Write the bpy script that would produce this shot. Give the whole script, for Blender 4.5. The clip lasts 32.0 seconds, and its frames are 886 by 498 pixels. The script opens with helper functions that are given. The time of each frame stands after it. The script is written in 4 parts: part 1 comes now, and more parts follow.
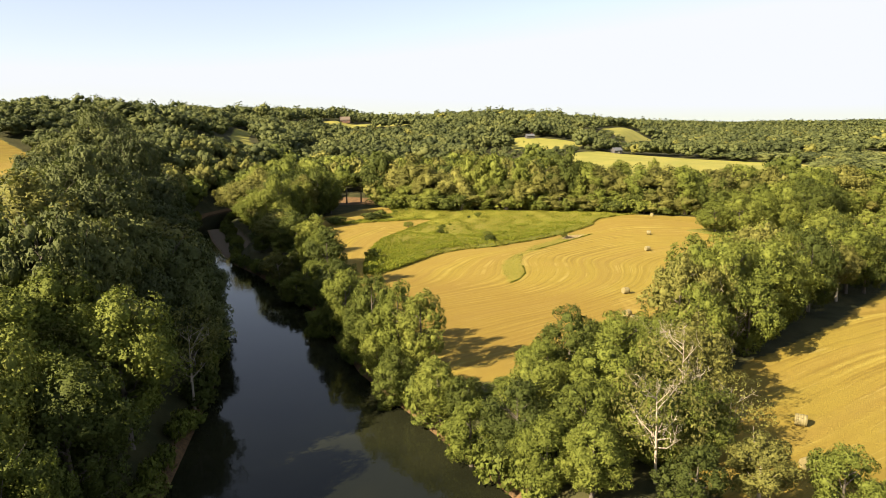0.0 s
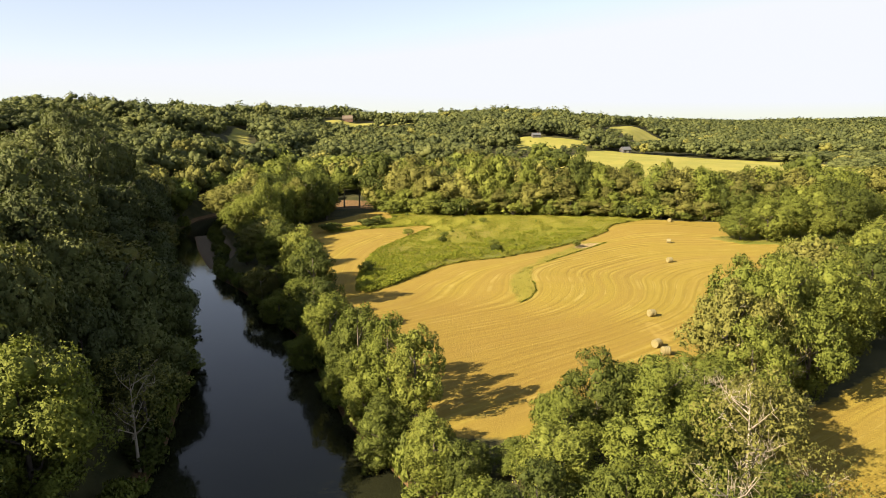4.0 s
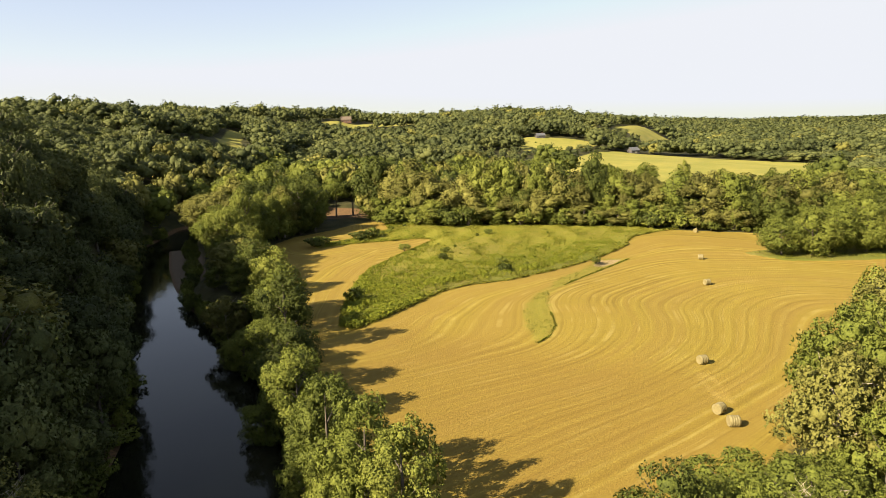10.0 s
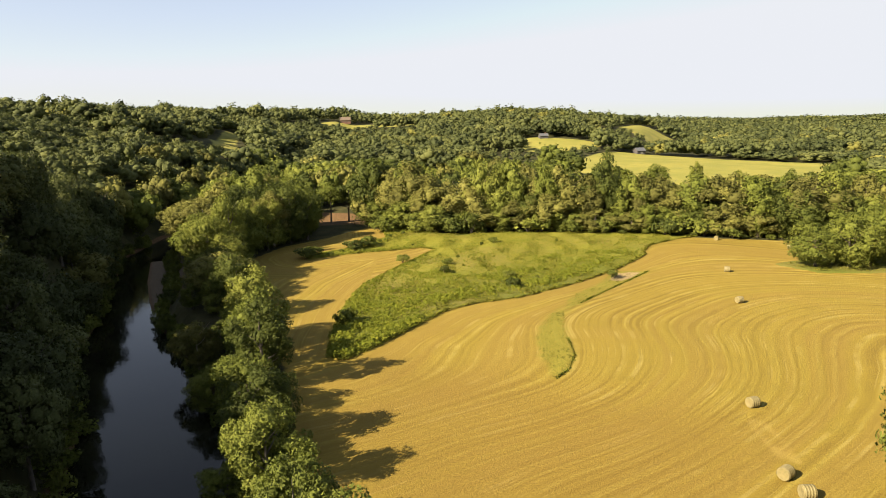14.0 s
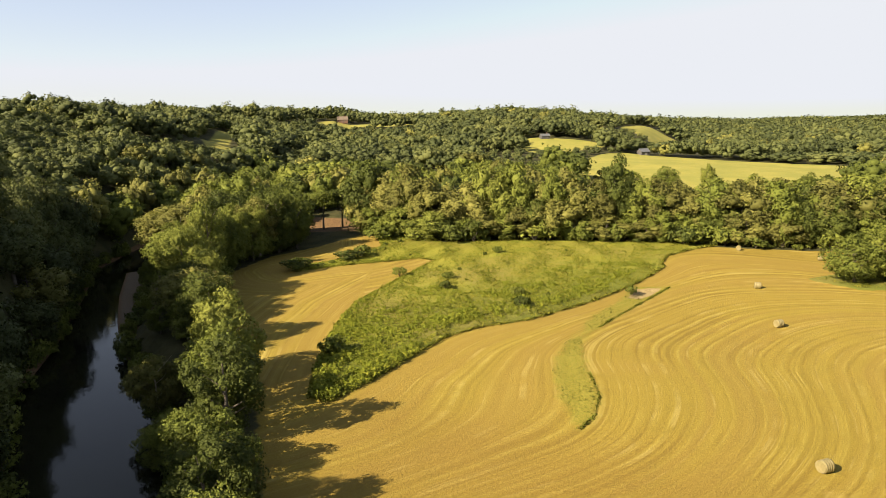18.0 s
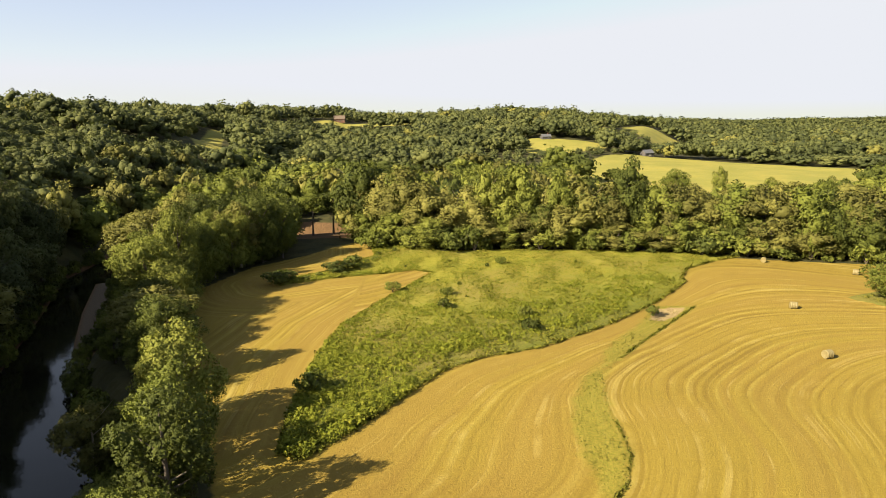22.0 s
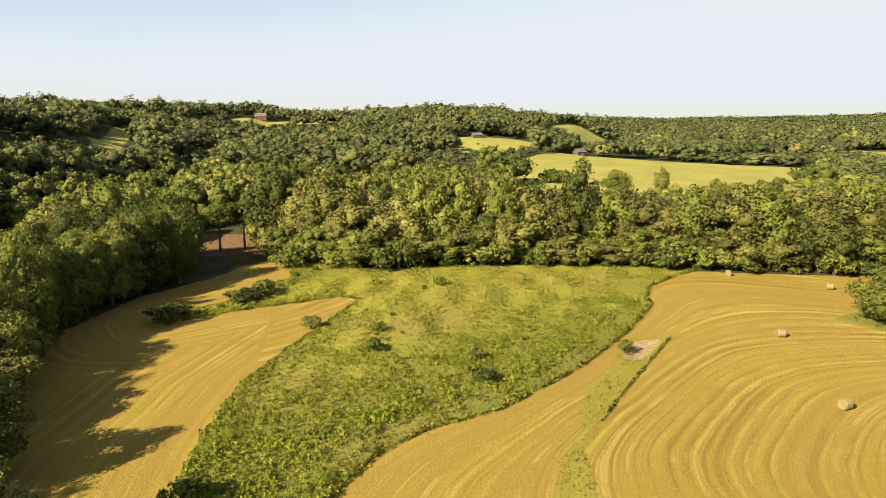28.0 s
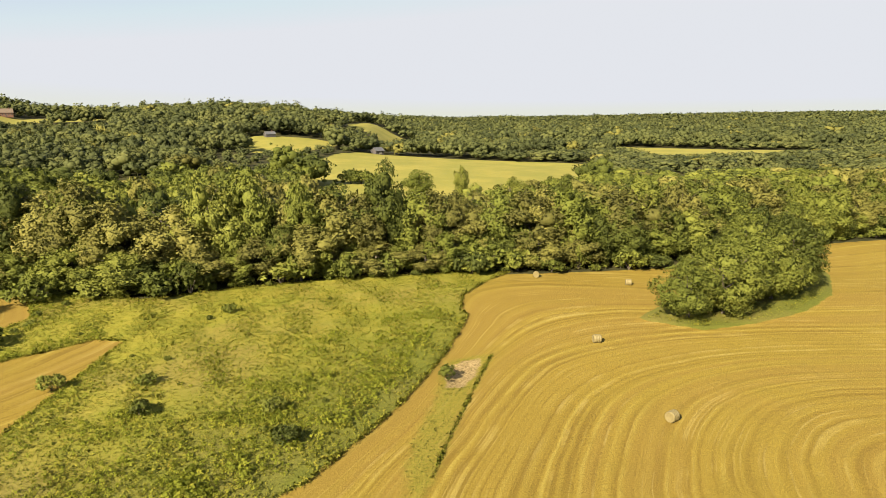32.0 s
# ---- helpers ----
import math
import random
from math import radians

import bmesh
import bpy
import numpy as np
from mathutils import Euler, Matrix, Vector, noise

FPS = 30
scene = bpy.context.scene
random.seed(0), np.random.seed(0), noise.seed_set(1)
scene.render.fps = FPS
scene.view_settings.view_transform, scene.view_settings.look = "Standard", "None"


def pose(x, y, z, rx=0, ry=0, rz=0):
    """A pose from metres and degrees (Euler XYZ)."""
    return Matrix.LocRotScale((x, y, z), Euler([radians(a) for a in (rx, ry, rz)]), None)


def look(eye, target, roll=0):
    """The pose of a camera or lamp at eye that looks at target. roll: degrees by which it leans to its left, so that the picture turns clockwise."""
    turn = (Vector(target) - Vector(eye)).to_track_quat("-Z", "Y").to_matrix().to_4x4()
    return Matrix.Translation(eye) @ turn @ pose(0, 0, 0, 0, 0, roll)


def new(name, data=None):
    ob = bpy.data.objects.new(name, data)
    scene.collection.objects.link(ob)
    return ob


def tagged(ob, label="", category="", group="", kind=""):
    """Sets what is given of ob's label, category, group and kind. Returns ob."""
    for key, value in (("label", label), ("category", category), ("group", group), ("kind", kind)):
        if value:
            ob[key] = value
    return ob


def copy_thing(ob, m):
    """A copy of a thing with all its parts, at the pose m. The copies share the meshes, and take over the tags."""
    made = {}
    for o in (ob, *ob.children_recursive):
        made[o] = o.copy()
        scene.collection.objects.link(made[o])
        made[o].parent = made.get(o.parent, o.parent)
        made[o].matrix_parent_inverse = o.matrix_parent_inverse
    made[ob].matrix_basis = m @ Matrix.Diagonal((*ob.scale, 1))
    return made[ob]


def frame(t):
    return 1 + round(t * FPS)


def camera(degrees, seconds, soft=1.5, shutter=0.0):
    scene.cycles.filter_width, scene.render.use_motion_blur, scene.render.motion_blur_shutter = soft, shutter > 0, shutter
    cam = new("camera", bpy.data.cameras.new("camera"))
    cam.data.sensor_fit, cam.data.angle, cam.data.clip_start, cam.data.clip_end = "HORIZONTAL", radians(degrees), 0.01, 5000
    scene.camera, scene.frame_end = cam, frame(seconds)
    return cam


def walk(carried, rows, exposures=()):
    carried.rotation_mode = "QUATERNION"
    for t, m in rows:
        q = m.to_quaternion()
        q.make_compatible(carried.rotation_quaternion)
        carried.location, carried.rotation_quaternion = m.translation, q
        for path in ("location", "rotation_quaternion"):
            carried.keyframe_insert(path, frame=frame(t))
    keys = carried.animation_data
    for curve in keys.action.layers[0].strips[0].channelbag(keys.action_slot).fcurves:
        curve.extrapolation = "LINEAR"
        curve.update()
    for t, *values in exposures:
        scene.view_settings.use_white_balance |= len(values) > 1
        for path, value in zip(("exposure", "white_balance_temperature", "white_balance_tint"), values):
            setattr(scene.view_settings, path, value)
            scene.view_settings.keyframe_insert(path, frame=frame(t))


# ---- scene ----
# ---- camera ----
cam = camera(69.2, 32.0, soft=0.8)
PATH = [
    (0, (-3.491, -2.981, 36.293), (-3.442, -1.018, 35.914), -1.3),
    (3, (-2.507, 9.602, 36.413), (-2.471, 11.565, 36.031), -1.3),
    (6, (-1.958, 22.173, 36.689), (-1.925, 24.135, 36.306), -1.6),
    (9, (-1.514, 34.034, 36.804), (-1.484, 35.997, 36.422), -1.7),
    (13, (-1.207, 49.256, 36.769), (-1.183, 51.22, 36.389), -1.9),
    (16.5, (-1.5, 63.074, 36.863), (-1.47, 65.038, 36.482), -1.9),
    (19, (-1.319, 72.642, 36.889), (-1.289, 74.605, 36.508), -1.7),
    (23, (-1.075, 88.579, 36.673), (-1.039, 90.542, 36.291), -1.5),
    (24.5, (-0.925, 94.668, 36.756), (-0.888, 96.63, 36.373), -1.8),
    (26.5, (-0.505, 103.161, 36.949), (-0.405, 105.121, 36.561), -1.6),
    (27, (-0.468, 105.214, 36.915), (-0.303, 107.168, 36.525), -1.5),
    (28, (-0.281, 109.244, 36.825), (-0.03, 111.189, 36.432), -1.4),
    (29, (0.416, 113.29, 36.748), (0.8, 115.212, 36.35), -1.3),
    (30, (1.349, 117.163, 36.677), (1.9, 119.043, 36.275), -1.2),
    (31, (2.456, 120.855, 36.846), (3.156, 122.684, 36.438), -1.1),
    (32, (3.96, 124.374, 36.873), (4.791, 126.146, 36.462), -1.1),
]
walk(cam, [(t, look(e, g, r)) for t, e, g, r in PATH], [(0, 2.15), (4, 2.13), (9, 2.04), (13, 1.98), (27, 1.97), (32, 1.86)])


# ---- sky, sun and exposure ----
SUN_ELEVATION, SUN_AZIMUTH = radians(34), radians(-122)   # azimuth from +y, clockwise
sun_way = Vector((math.sin(SUN_AZIMUTH) * math.cos(SUN_ELEVATION), math.cos(SUN_AZIMUTH) * math.cos(SUN_ELEVATION), math.sin(SUN_ELEVATION)))
world = bpy.data.worlds.new("sky")
scene.world = world
world.use_nodes = True
sky = world.node_tree.nodes.new("ShaderNodeTexSky")
sky.sky_type, sky.sun_disc = "NISHITA", False
sky.sun_elevation, sky.sun_rotation = SUN_ELEVATION, SUN_AZIMUTH
sky.air_density, sky.dust_density, sky.ozone_density = 1.0, 0.6, 1.0
back = world.node_tree.nodes["Background"]
back.inputs["Strength"].default_value = 0.0485
# thin summer haze: the bright low sky is capped to a pale white, and a little of it veils the rest
PALE = (4.36, 4.48, 4.75, 1)
gain, cap, haze = (world.node_tree.nodes.new("ShaderNodeMix") for _ in range(3))
for node, blend, factor, value in ((gain, "MULTIPLY", 1.0, (1.08, 0.94, 0.93, 1)), (cap, "DARKEN", 1.0, PALE), (haze, "MIX", 0.34, PALE)):
    node.data_type, node.blend_type, node.inputs[0].default_value, node.inputs[7].default_value = "RGBA", blend, factor, value
world.node_tree.links.new(sky.outputs[0], gain.inputs[6])
world.node_tree.links.new(gain.outputs[2], cap.inputs[6])
world.node_tree.links.new(cap.outputs[2], haze.inputs[6])
world.node_tree.links.new(haze.outputs[2], back.inputs["Color"])
sun = new("sun", bpy.data.lights.new("sun", "SUN"))
sun.data.energy, sun.data.angle, sun.data.color = 5.0, radians(0.55), (1.0, 0.83, 0.59)
sun.matrix_world = look(sun_way * 500, (0, 0, 0))
scene.view_settings.exposure = 1.98


# ---- materials ----
class Nodes:
    """A node material and short ways to add to it."""

    def __init__(self, name):
        self.m = bpy.data.materials.new(name)
        self.m.use_nodes = True
        self.t = self.m.node_tree
        self.t.nodes.clear()

    def add(self, kind, ins=None, **props):
        n = self.t.nodes.new("ShaderNode" + kind)
        for k, v in props.items():
            setattr(n, k, v)
        for k, v in (ins or {}).items():
            self.put(n.inputs[k], v)
        return n

    def put(self, socket, v):
        if isinstance(v, bpy.types.NodeSocket):
            self.t.links.new(v, socket)
        elif isinstance(v, tuple) and len(v) == 3 and socket.type == "RGBA":
            socket.default_value = (*v, 1)
        else:
            socket.default_value = v

    def maths(self, op, a, b=0.0, c=0.0):
        n = self.add("Math", {0: a, 1: b, 2: c}, operation=op)
        return n.outputs[0]

    def mix(self, f, a, b, blend="MIX"):
        n = self.add("Mix", {0: f, 6: a, 7: b}, data_type="RGBA", blend_type=blend)
        return n.outputs[2]

    def noise(self, scale, detail=3.0, vec=None, rough=0.55, out=0, dims="3D", w=None):
        n = self.add("TexNoise", {"Scale": scale, "Detail": detail, "Roughness": rough}, noise_dimensions=dims)
        if vec is not None:
            self.put(n.inputs["Vector"], vec)
        if w is not None:
            self.put(n.inputs["W"], w)
        return n.outputs[out]

    def ramp(self, f, lo, hi, a=0.0, b=1.0):
        n = self.add("MapRange", {0: f, 1: lo, 2: hi, 3: a, 4: b}, interpolation_type="SMOOTHSTEP")
        return n.outputs[0]

    def attr(self, name):
        return self.add("Attribute", attribute_name=name).outputs["Fac"]

    def where(self):
        return self.add("NewGeometry").outputs["Position"]

    def finish(self, color, rough=0.8, bump=None, strength=0.3, distance=0.1, **extra):
        b = self.add("BsdfPrincipled", {"Base Color": color, "Roughness": rough, **extra})
        if bump is not None:
            n = self.add("Bump", {"Height": bump, "Strength": strength, "Distance": distance})
            self.put(b.inputs["Normal"], n.outputs[0])
        o = self.add("OutputMaterial")
        self.t.links.new(b.outputs[0], o.inputs[0])
        return self.m


def leaf_material(name, dark, mid, light, through_light=0.3, grain=1.0):
    """Foliage: a colour for each tree (object or joined), tufts and single leaves within it."""
    n = Nodes(name)
    p = n.where()
    tree = n.maths("FRACT", n.maths("ADD", n.add("ObjectInfo").outputs["Random"], n.attr("tint")))
    spray = n.add("NewGeometry").outputs["Random Per Island"]
    patch, tuft, leaves = n.noise(0.35, 2.0, p), n.noise(1.3, 3.0, p, 0.6), n.noise(5.5, 2.0, p, 0.6)
    f = n.maths("ADD", n.maths("MULTIPLY_ADD", tree, 0.74, 0.04), n.maths("MULTIPLY", spray, 0.1))
    f = n.maths("ADD", f, n.maths("MULTIPLY", n.maths("SUBTRACT", patch, 0.5), 0.25))
    f = n.maths("ADD", f, n.maths("MULTIPLY", n.maths("SUBTRACT", tuft, 0.5), 0.75))
    c = n.mix(n.ramp(f, 0.05, 0.6), dark, mid)
    c = n.mix(n.ramp(f, 0.55, 1.05), c, light)
    # darker in the low parts of the fine noise that the bump shares
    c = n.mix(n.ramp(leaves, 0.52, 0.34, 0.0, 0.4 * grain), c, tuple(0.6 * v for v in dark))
    rough = n.add("Bump", {"Height": n.maths("ADD", leaves, tuft), "Strength": 0.45 * grain, "Distance": 0.3})
    d = n.add("BsdfPrincipled", {"Base Color": c, "Roughness": 0.7, "Specular IOR Level": 0.12, "Normal": rough.outputs[0]})
    t = n.add("BsdfTranslucent", {"Color": n.mix(0.5, c, (0.09, 0.12, 0.012))})
    s = n.add("MixShader", {0: through_light, 1: d.outputs[0], 2: t.outputs[0]})
    o = n.add("OutputMaterial")
    n.t.links.new(s.outputs[0], o.inputs[0])
    return n.m


def plain(name, a, b, scale=2.0, rough=0.8, bump=0.25, metallic=0.0, fine=25.0):
    n = Nodes(name)
    p = n.add("TexCoord").outputs["Object"]
    big, small = n.noise(scale, 4.0, p), n.noise(fine, 3.0, p)
    c = n.mix(n.ramp(n.maths("ADD", n.maths("MULTIPLY", big, 0.7), n.maths("MULTIPLY", small, 0.3)), 0.32, 0.68), a, b)
    return n.finish(c, rough, small, bump, 0.03, Metallic=metallic)


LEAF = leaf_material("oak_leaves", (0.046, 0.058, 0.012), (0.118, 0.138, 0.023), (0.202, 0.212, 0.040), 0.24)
# dark hill-oak green with the bluish haze of distance mixed into the colour
LEAF_FAR = leaf_material("hazed_hill_oak_leaves", (0.040, 0.050, 0.018), (0.080, 0.092, 0.029), (0.130, 0.136, 0.042), 0.18)
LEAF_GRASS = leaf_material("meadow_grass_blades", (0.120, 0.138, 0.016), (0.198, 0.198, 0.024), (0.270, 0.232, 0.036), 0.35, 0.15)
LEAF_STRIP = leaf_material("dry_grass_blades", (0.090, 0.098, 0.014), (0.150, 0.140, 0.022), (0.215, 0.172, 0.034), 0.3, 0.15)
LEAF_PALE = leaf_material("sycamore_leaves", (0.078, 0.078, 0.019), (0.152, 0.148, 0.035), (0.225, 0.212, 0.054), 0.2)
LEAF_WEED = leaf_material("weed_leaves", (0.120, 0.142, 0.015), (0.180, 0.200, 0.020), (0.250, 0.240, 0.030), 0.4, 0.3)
BARK = plain("bark", (0.054, 0.043, 0.033), (0.109, 0.093, 0.070), 1.5, 0.9, 0.6)
BARK_PALE = plain("bleached_wood", (0.20, 0.165, 0.12), (0.30, 0.26, 0.20), 1.2, 0.85, 0.4)
HAY = plain("baled_hay", (0.112, 0.092, 0.034), (0.160, 0.134, 0.054), 3.0, 0.9, 0.7, fine=40)
HAY_END = plain("cut_hay", (0.125, 0.103, 0.038), (0.175, 0.146, 0.060), 5.0, 0.95, 0.8, fine=50)
NET = plain("net_wrap", (0.122, 0.102, 0.040), (0.172, 0.144, 0.060), 6.0, 0.6, 0.3)


def ground_material():
    n = Nodes("valley_ground")
    p = n.where()
    edge = n.maths("MULTIPLY", n.maths("SUBTRACT", n.noise(0.55, 4.0, p), 0.5), 2.4)
    fine = n.noise(3.0, 5.0, p, 0.7)
    grit = n.noise(14.0, 3.0, p, 0.7)
    broad = n.noise(0.035, 3.0, p)
    middle = n.noise(0.16, 4.0, p, 0.6)

    def inside(name, soft=0.25, wobble=1.0):
        d = n.maths("ADD", n.attr(name), n.maths("MULTIPLY", edge, wobble))
        return n.ramp(d, -soft, soft)

    # leaf litter and undergrowth under the trees
    c = n.mix(n.ramp(middle, 0.35, 0.65), (0.022, 0.024, 0.008), (0.043, 0.041, 0.014))
    # far pastures
    past = n.mix(n.ramp(broad, 0.35, 0.65), (0.160, 0.158, 0.032), (0.205, 0.186, 0.040))
    past = n.mix(n.ramp(middle, 0.45, 0.8, 0.0, 0.7), past, (0.130, 0.142, 0.030))
    c = n.mix(inside("d_pasture", 1.5, 2.0), c, past)
    # mown hay in curving swaths
    u = n.maths("ADD", n.attr("swath"), n.maths("MULTIPLY", n.maths("SUBTRACT", n.noise(0.05, 2.0, p), 0.5), 2.0))
    row = n.noise(0.8, 2.0, dims="1D", w=u, rough=0.7)
    wide = n.noise(0.11, 2.0, dims="1D", w=u)
    fade = n.maths("MULTIPLY", n.ramp(n.noise(0.05, 2.0, p), 0.3, 0.62, 0.3, 1.0), n.ramp(n.noise(0.22, 3.0, p), 0.3, 0.6, 0.55, 1.15))
    line = n.maths("MULTIPLY", n.maths("SINE", n.maths("MULTIPLY", u, 3.3)), 0.05)
    s = n.maths("ADD", n.maths("ADD", row, line), n.maths("MULTIPLY", n.maths("SUBTRACT", wide, 0.5), 0.4))
    s = n.maths("MULTIPLY_ADD", n.maths("SUBTRACT", s, 0.5), n.maths("MULTIPLY", fade, 1.05), 0.5)
    s = n.maths("ADD", s, n.maths("MULTIPLY", n.maths("SUBTRACT", fine, 0.5), 0.5))
    hay = n.mix(n.ramp(s, 0.35, 0.51), (0.134, 0.093, 0.014), (0.176, 0.129, 0.020))
    hay = n.mix(n.ramp(s, 0.52, 0.74), hay, (0.226, 0.178, 0.034))
    hay = n.mix(n.ramp(n.noise(0.028, 3.0, n.add("VectorMath", {0: p, 1: (71.0, 13.0, 0.0)}).outputs[0]), 0.42, 0.64, 0.0, 0.5), hay, (0.176, 0.136, 0.019))
    hay = n.mix(n.ramp(middle, 0.48, 0.8, 0.0, 0.5), hay, (0.142, 0.108, 0.016))
    hay = n.mix(n.ramp(broad, 0.52, 0.72, 0.0, 0.5), hay, (0.176, 0.122, 0.024))
    hay = n.mix(n.ramp(wide, 0.48, 0.62, 0.0, 0.5), hay, (0.160, 0.108, 0.022))
    wheel = n.maths("ABSOLUTE", n.maths("SUBTRACT", n.noise(0.42, 1.0, dims="1D", w=u), 0.5))
    wheel = n.maths("MULTIPLY", n.ramp(wheel, 0.022, 0.002), n.ramp(n.noise(0.12, 3.0, p), 0.42, 0.66, 0.0, 0.5))
    hay = n.mix(wheel, hay, (0.275, 0.222, 0.066))
    hay = n.mix(n.ramp(grit, 0.5, 0.75, 0.0, 0.55), hay, (0.098, 0.070, 0.017))
    worn = n.maths("MULTIPLY", n.ramp(n.maths("ADD", n.attr("d_worn"), n.maths("MULTIPLY", edge, 3.0)), -9.0, 7.0), n.ramp(fine, 0.3, 0.7, 0.75, 0.4))
    hay = n.mix(worn, hay, (0.132, 0.086, 0.016))
    c = n.mix(inside("d_hay", 0.4), c, hay)
    track = n.maths("MULTIPLY", n.ramp(n.attr("d_track"), 0.75, 0.1), n.ramp(middle, 0.35, 0.6, 0.25, 0.75))
    hay_track = n.mix(0.5, hay, (0.29, 0.215, 0.06))
    c = n.mix(track, c, hay_track)
    # unmown meadow, weed strip and the uncut islands
    mead = n.mix(n.ramp(middle, 0.3, 0.7), (0.160, 0.170, 0.019), (0.240, 0.212, 0.030))
    mead = n.mix(n.ramp(fine, 0.35, 0.7, 0.0, 0.7), mead, (0.152, 0.162, 0.017))
    # green bramble ground, darkened to paint the shaded gaps between leaf clumps
    mead = n.mix(n.maths("MULTIPLY", n.attr("lush_shade"), 0.8), mead, n.mix(n.ramp(fine, 0.35, 0.65), (0.040, 0.054, 0.009), (0.080, 0.096, 0.013)))
    mead = n.mix(n.ramp(broad, 0.45, 0.7, 0.0, 0.6), mead, (0.172, 0.135, 0.040))
    c = n.mix(inside("d_meadow", 0.15, 0.5), c, mead)
    strip = n.maths("MULTIPLY", inside("d_strip", 0.6, 0.6), n.ramp(middle, 0.3, 0.7, 0.05, 0.5))
    c = n.mix(n.maths("MAXIMUM", strip, n.maths("MULTIPLY", inside("d_isle", 0.9, 1.1), 0.75)), c, n.mix(n.ramp(fine, 0.35, 0.65), (0.118, 0.122, 0.014), (0.172, 0.150, 0.022)))
    # bare pale earth
    bare = n.mix(n.ramp(fine, 0.35, 0.65), (0.11, 0.08, 0.034), (0.27, 0.21, 0.10))
    c = n.mix(inside("d_bare", 0.3, 0.8), c, bare)
    # river bank clay and gravel
    clay = n.mix(n.ramp(fine, 0.35, 0.65), (0.055, 0.036, 0.018), (0.130, 0.078, 0.036))
    c = n.mix(n.ramp(n.attr("d_bank"), 0.0, 0.6), c, clay)
    gravel = n.mix(n.ramp(grit, 0.35, 0.65), (0.070, 0.056, 0.038), (0.133, 0.105, 0.070))
    c = n.mix(inside("d_gravel", 0.6, 0.6), c, gravel)
    h = n.maths("ADD", n.maths("MULTIPLY", fine, 0.6), n.maths("ADD", n.maths("MULTIPLY", grit, 0.3), n.maths("MULTIPLY", row, 0.4)))
    return n.finish(c, 0.95, h, 0.5, 0.35, **{"Specular IOR Level": 0.15})


def water_material():
    n = Nodes("river_water")
    p = n.where()
    h = n.maths("ADD", n.noise(0.5, 3.0, p), n.maths("MULTIPLY", n.noise(2.2, 2.0, p), 0.25))
    c = n.mix(n.ramp(n.noise(0.05, 2.0, p), 0.35, 0.65), (0.006, 0.007, 0.004), (0.013, 0.014, 0.007))
    return n.finish(c, 0.05, h, 0.06, 0.25, IOR=1.33, **{"Specular IOR Level": 0.22})


# ---- shape of the land ----
def lerp_y(rows, y):
    a = np.array(rows, float)
    return np.interp(y, a[:, 0], a[:, 1])


# river edges at the water line: (y, x)
WEST_BANK = [(-400, -40), (0, -34), (62, -33), (91, -37), (116, -43), (136, -51), (160, -66), (189, -75), (223, -88), (260, -103), (300, -106), (330, -98), (345, -80)]
EAST_BANK = [(-400, 40), (0, 26), (30, 17), (45, 11), (59, 5), (72, -2), (96, -15), (129, -27), (147, -36), (171, -51), (185, -61), (205, -66), (230, -76), (254, -86), (280, -88), (300, -78), (345, -70)]
# the upper reach, behind the hay field, as (x, y) along its middle, and its half width
UPPER = [(-97, 285), (-84, 306), (-60, 315), (-38, 318), (0, 326), (60, 335), (140, 345), (260, 330)]
WATER = -3.0


def segment_distance(x, y, line, closed=False):
    pts = list(line) + ([line[0]] if closed else [])
    best = np.full(np.shape(x), 1e9)
    for (ax, ay), (bx, by) in zip(pts, pts[1:]):
        dx, dy = bx - ax, by - ay
        t = np.clip(((x - ax) * dx + (y - ay) * dy) / max(dx * dx + dy * dy, 1e-9), 0, 1)
        best = np.minimum(best, np.hypot(x - ax - t * dx, y - ay - t * dy))
    return best


def within(x, y, poly):
    """Signed distance to a polygon, positive inside."""
    inn = np.zeros(np.shape(x), bool)
    for (ax, ay), (bx, by) in zip(poly, poly[1:] + poly[:1]):
        if ay != by:
            cross = ((ay > y) != (by > y)) & (x < (bx - ax) * (y - ay) / (by - ay) + ax)
            inn ^= cross
    d = segment_distance(x, y, poly, True)
    return np.where(inn, d, -d)


def smooth(f, lo, hi):
    t = np.clip((f - lo) / (hi - lo), 0, 1)
    return t * t * (3 - 2 * t)


def waves(x, y, size, seed):
    """Cheap rolling noise about -1 to 1."""
    r = np.random.RandomState(seed)
    out = 0.0
    for _ in range(5):
        a, k, p = r.uniform(0, 6.28), r.uniform(0.6, 1.7) / size, r.uniform(0, 6.28)
        out = out + np.sin((x * math.cos(a) + y * math.sin(a)) * k * 6.28 + p)
    return out / 3.2


MEADOW = [(-19, 151), (-20, 161), (-20, 172), (-20, 181), (-18, 197), (-13, 211), (-6, 228), (-1, 240), (-6, 243), (-14, 239), (-22, 236), (-36, 228), (-38, 232), (-26, 243), (-17, 262),
          (-20, 280), (-8, 274), (2, 266), (24, 267), (46, 266), (72, 259), (83, 255), (74, 250), (63, 241), (58, 232), (58, 229), (52, 221), (44, 211), (30, 196), (16, 184), (6, 180), (0, 175), (-6, 165), (-11, 157), (-16, 150)]
ISLE_FOOT = [(15.5, 140.5), (18, 143.5), (20.3, 149.5), (21, 158), (22.2, 168), (24, 176), (20.6, 172), (17.2, 164), (15.6, 158), (15, 150)]
ISLE_HEAD = [(44.5, 209.8), (52, 209.2), (44, 199.7), (34.5, 188), (28, 179.5), (24.5, 174.5), (26, 182), (29, 187.2), (36.5, 197), (41.5, 205.5)]
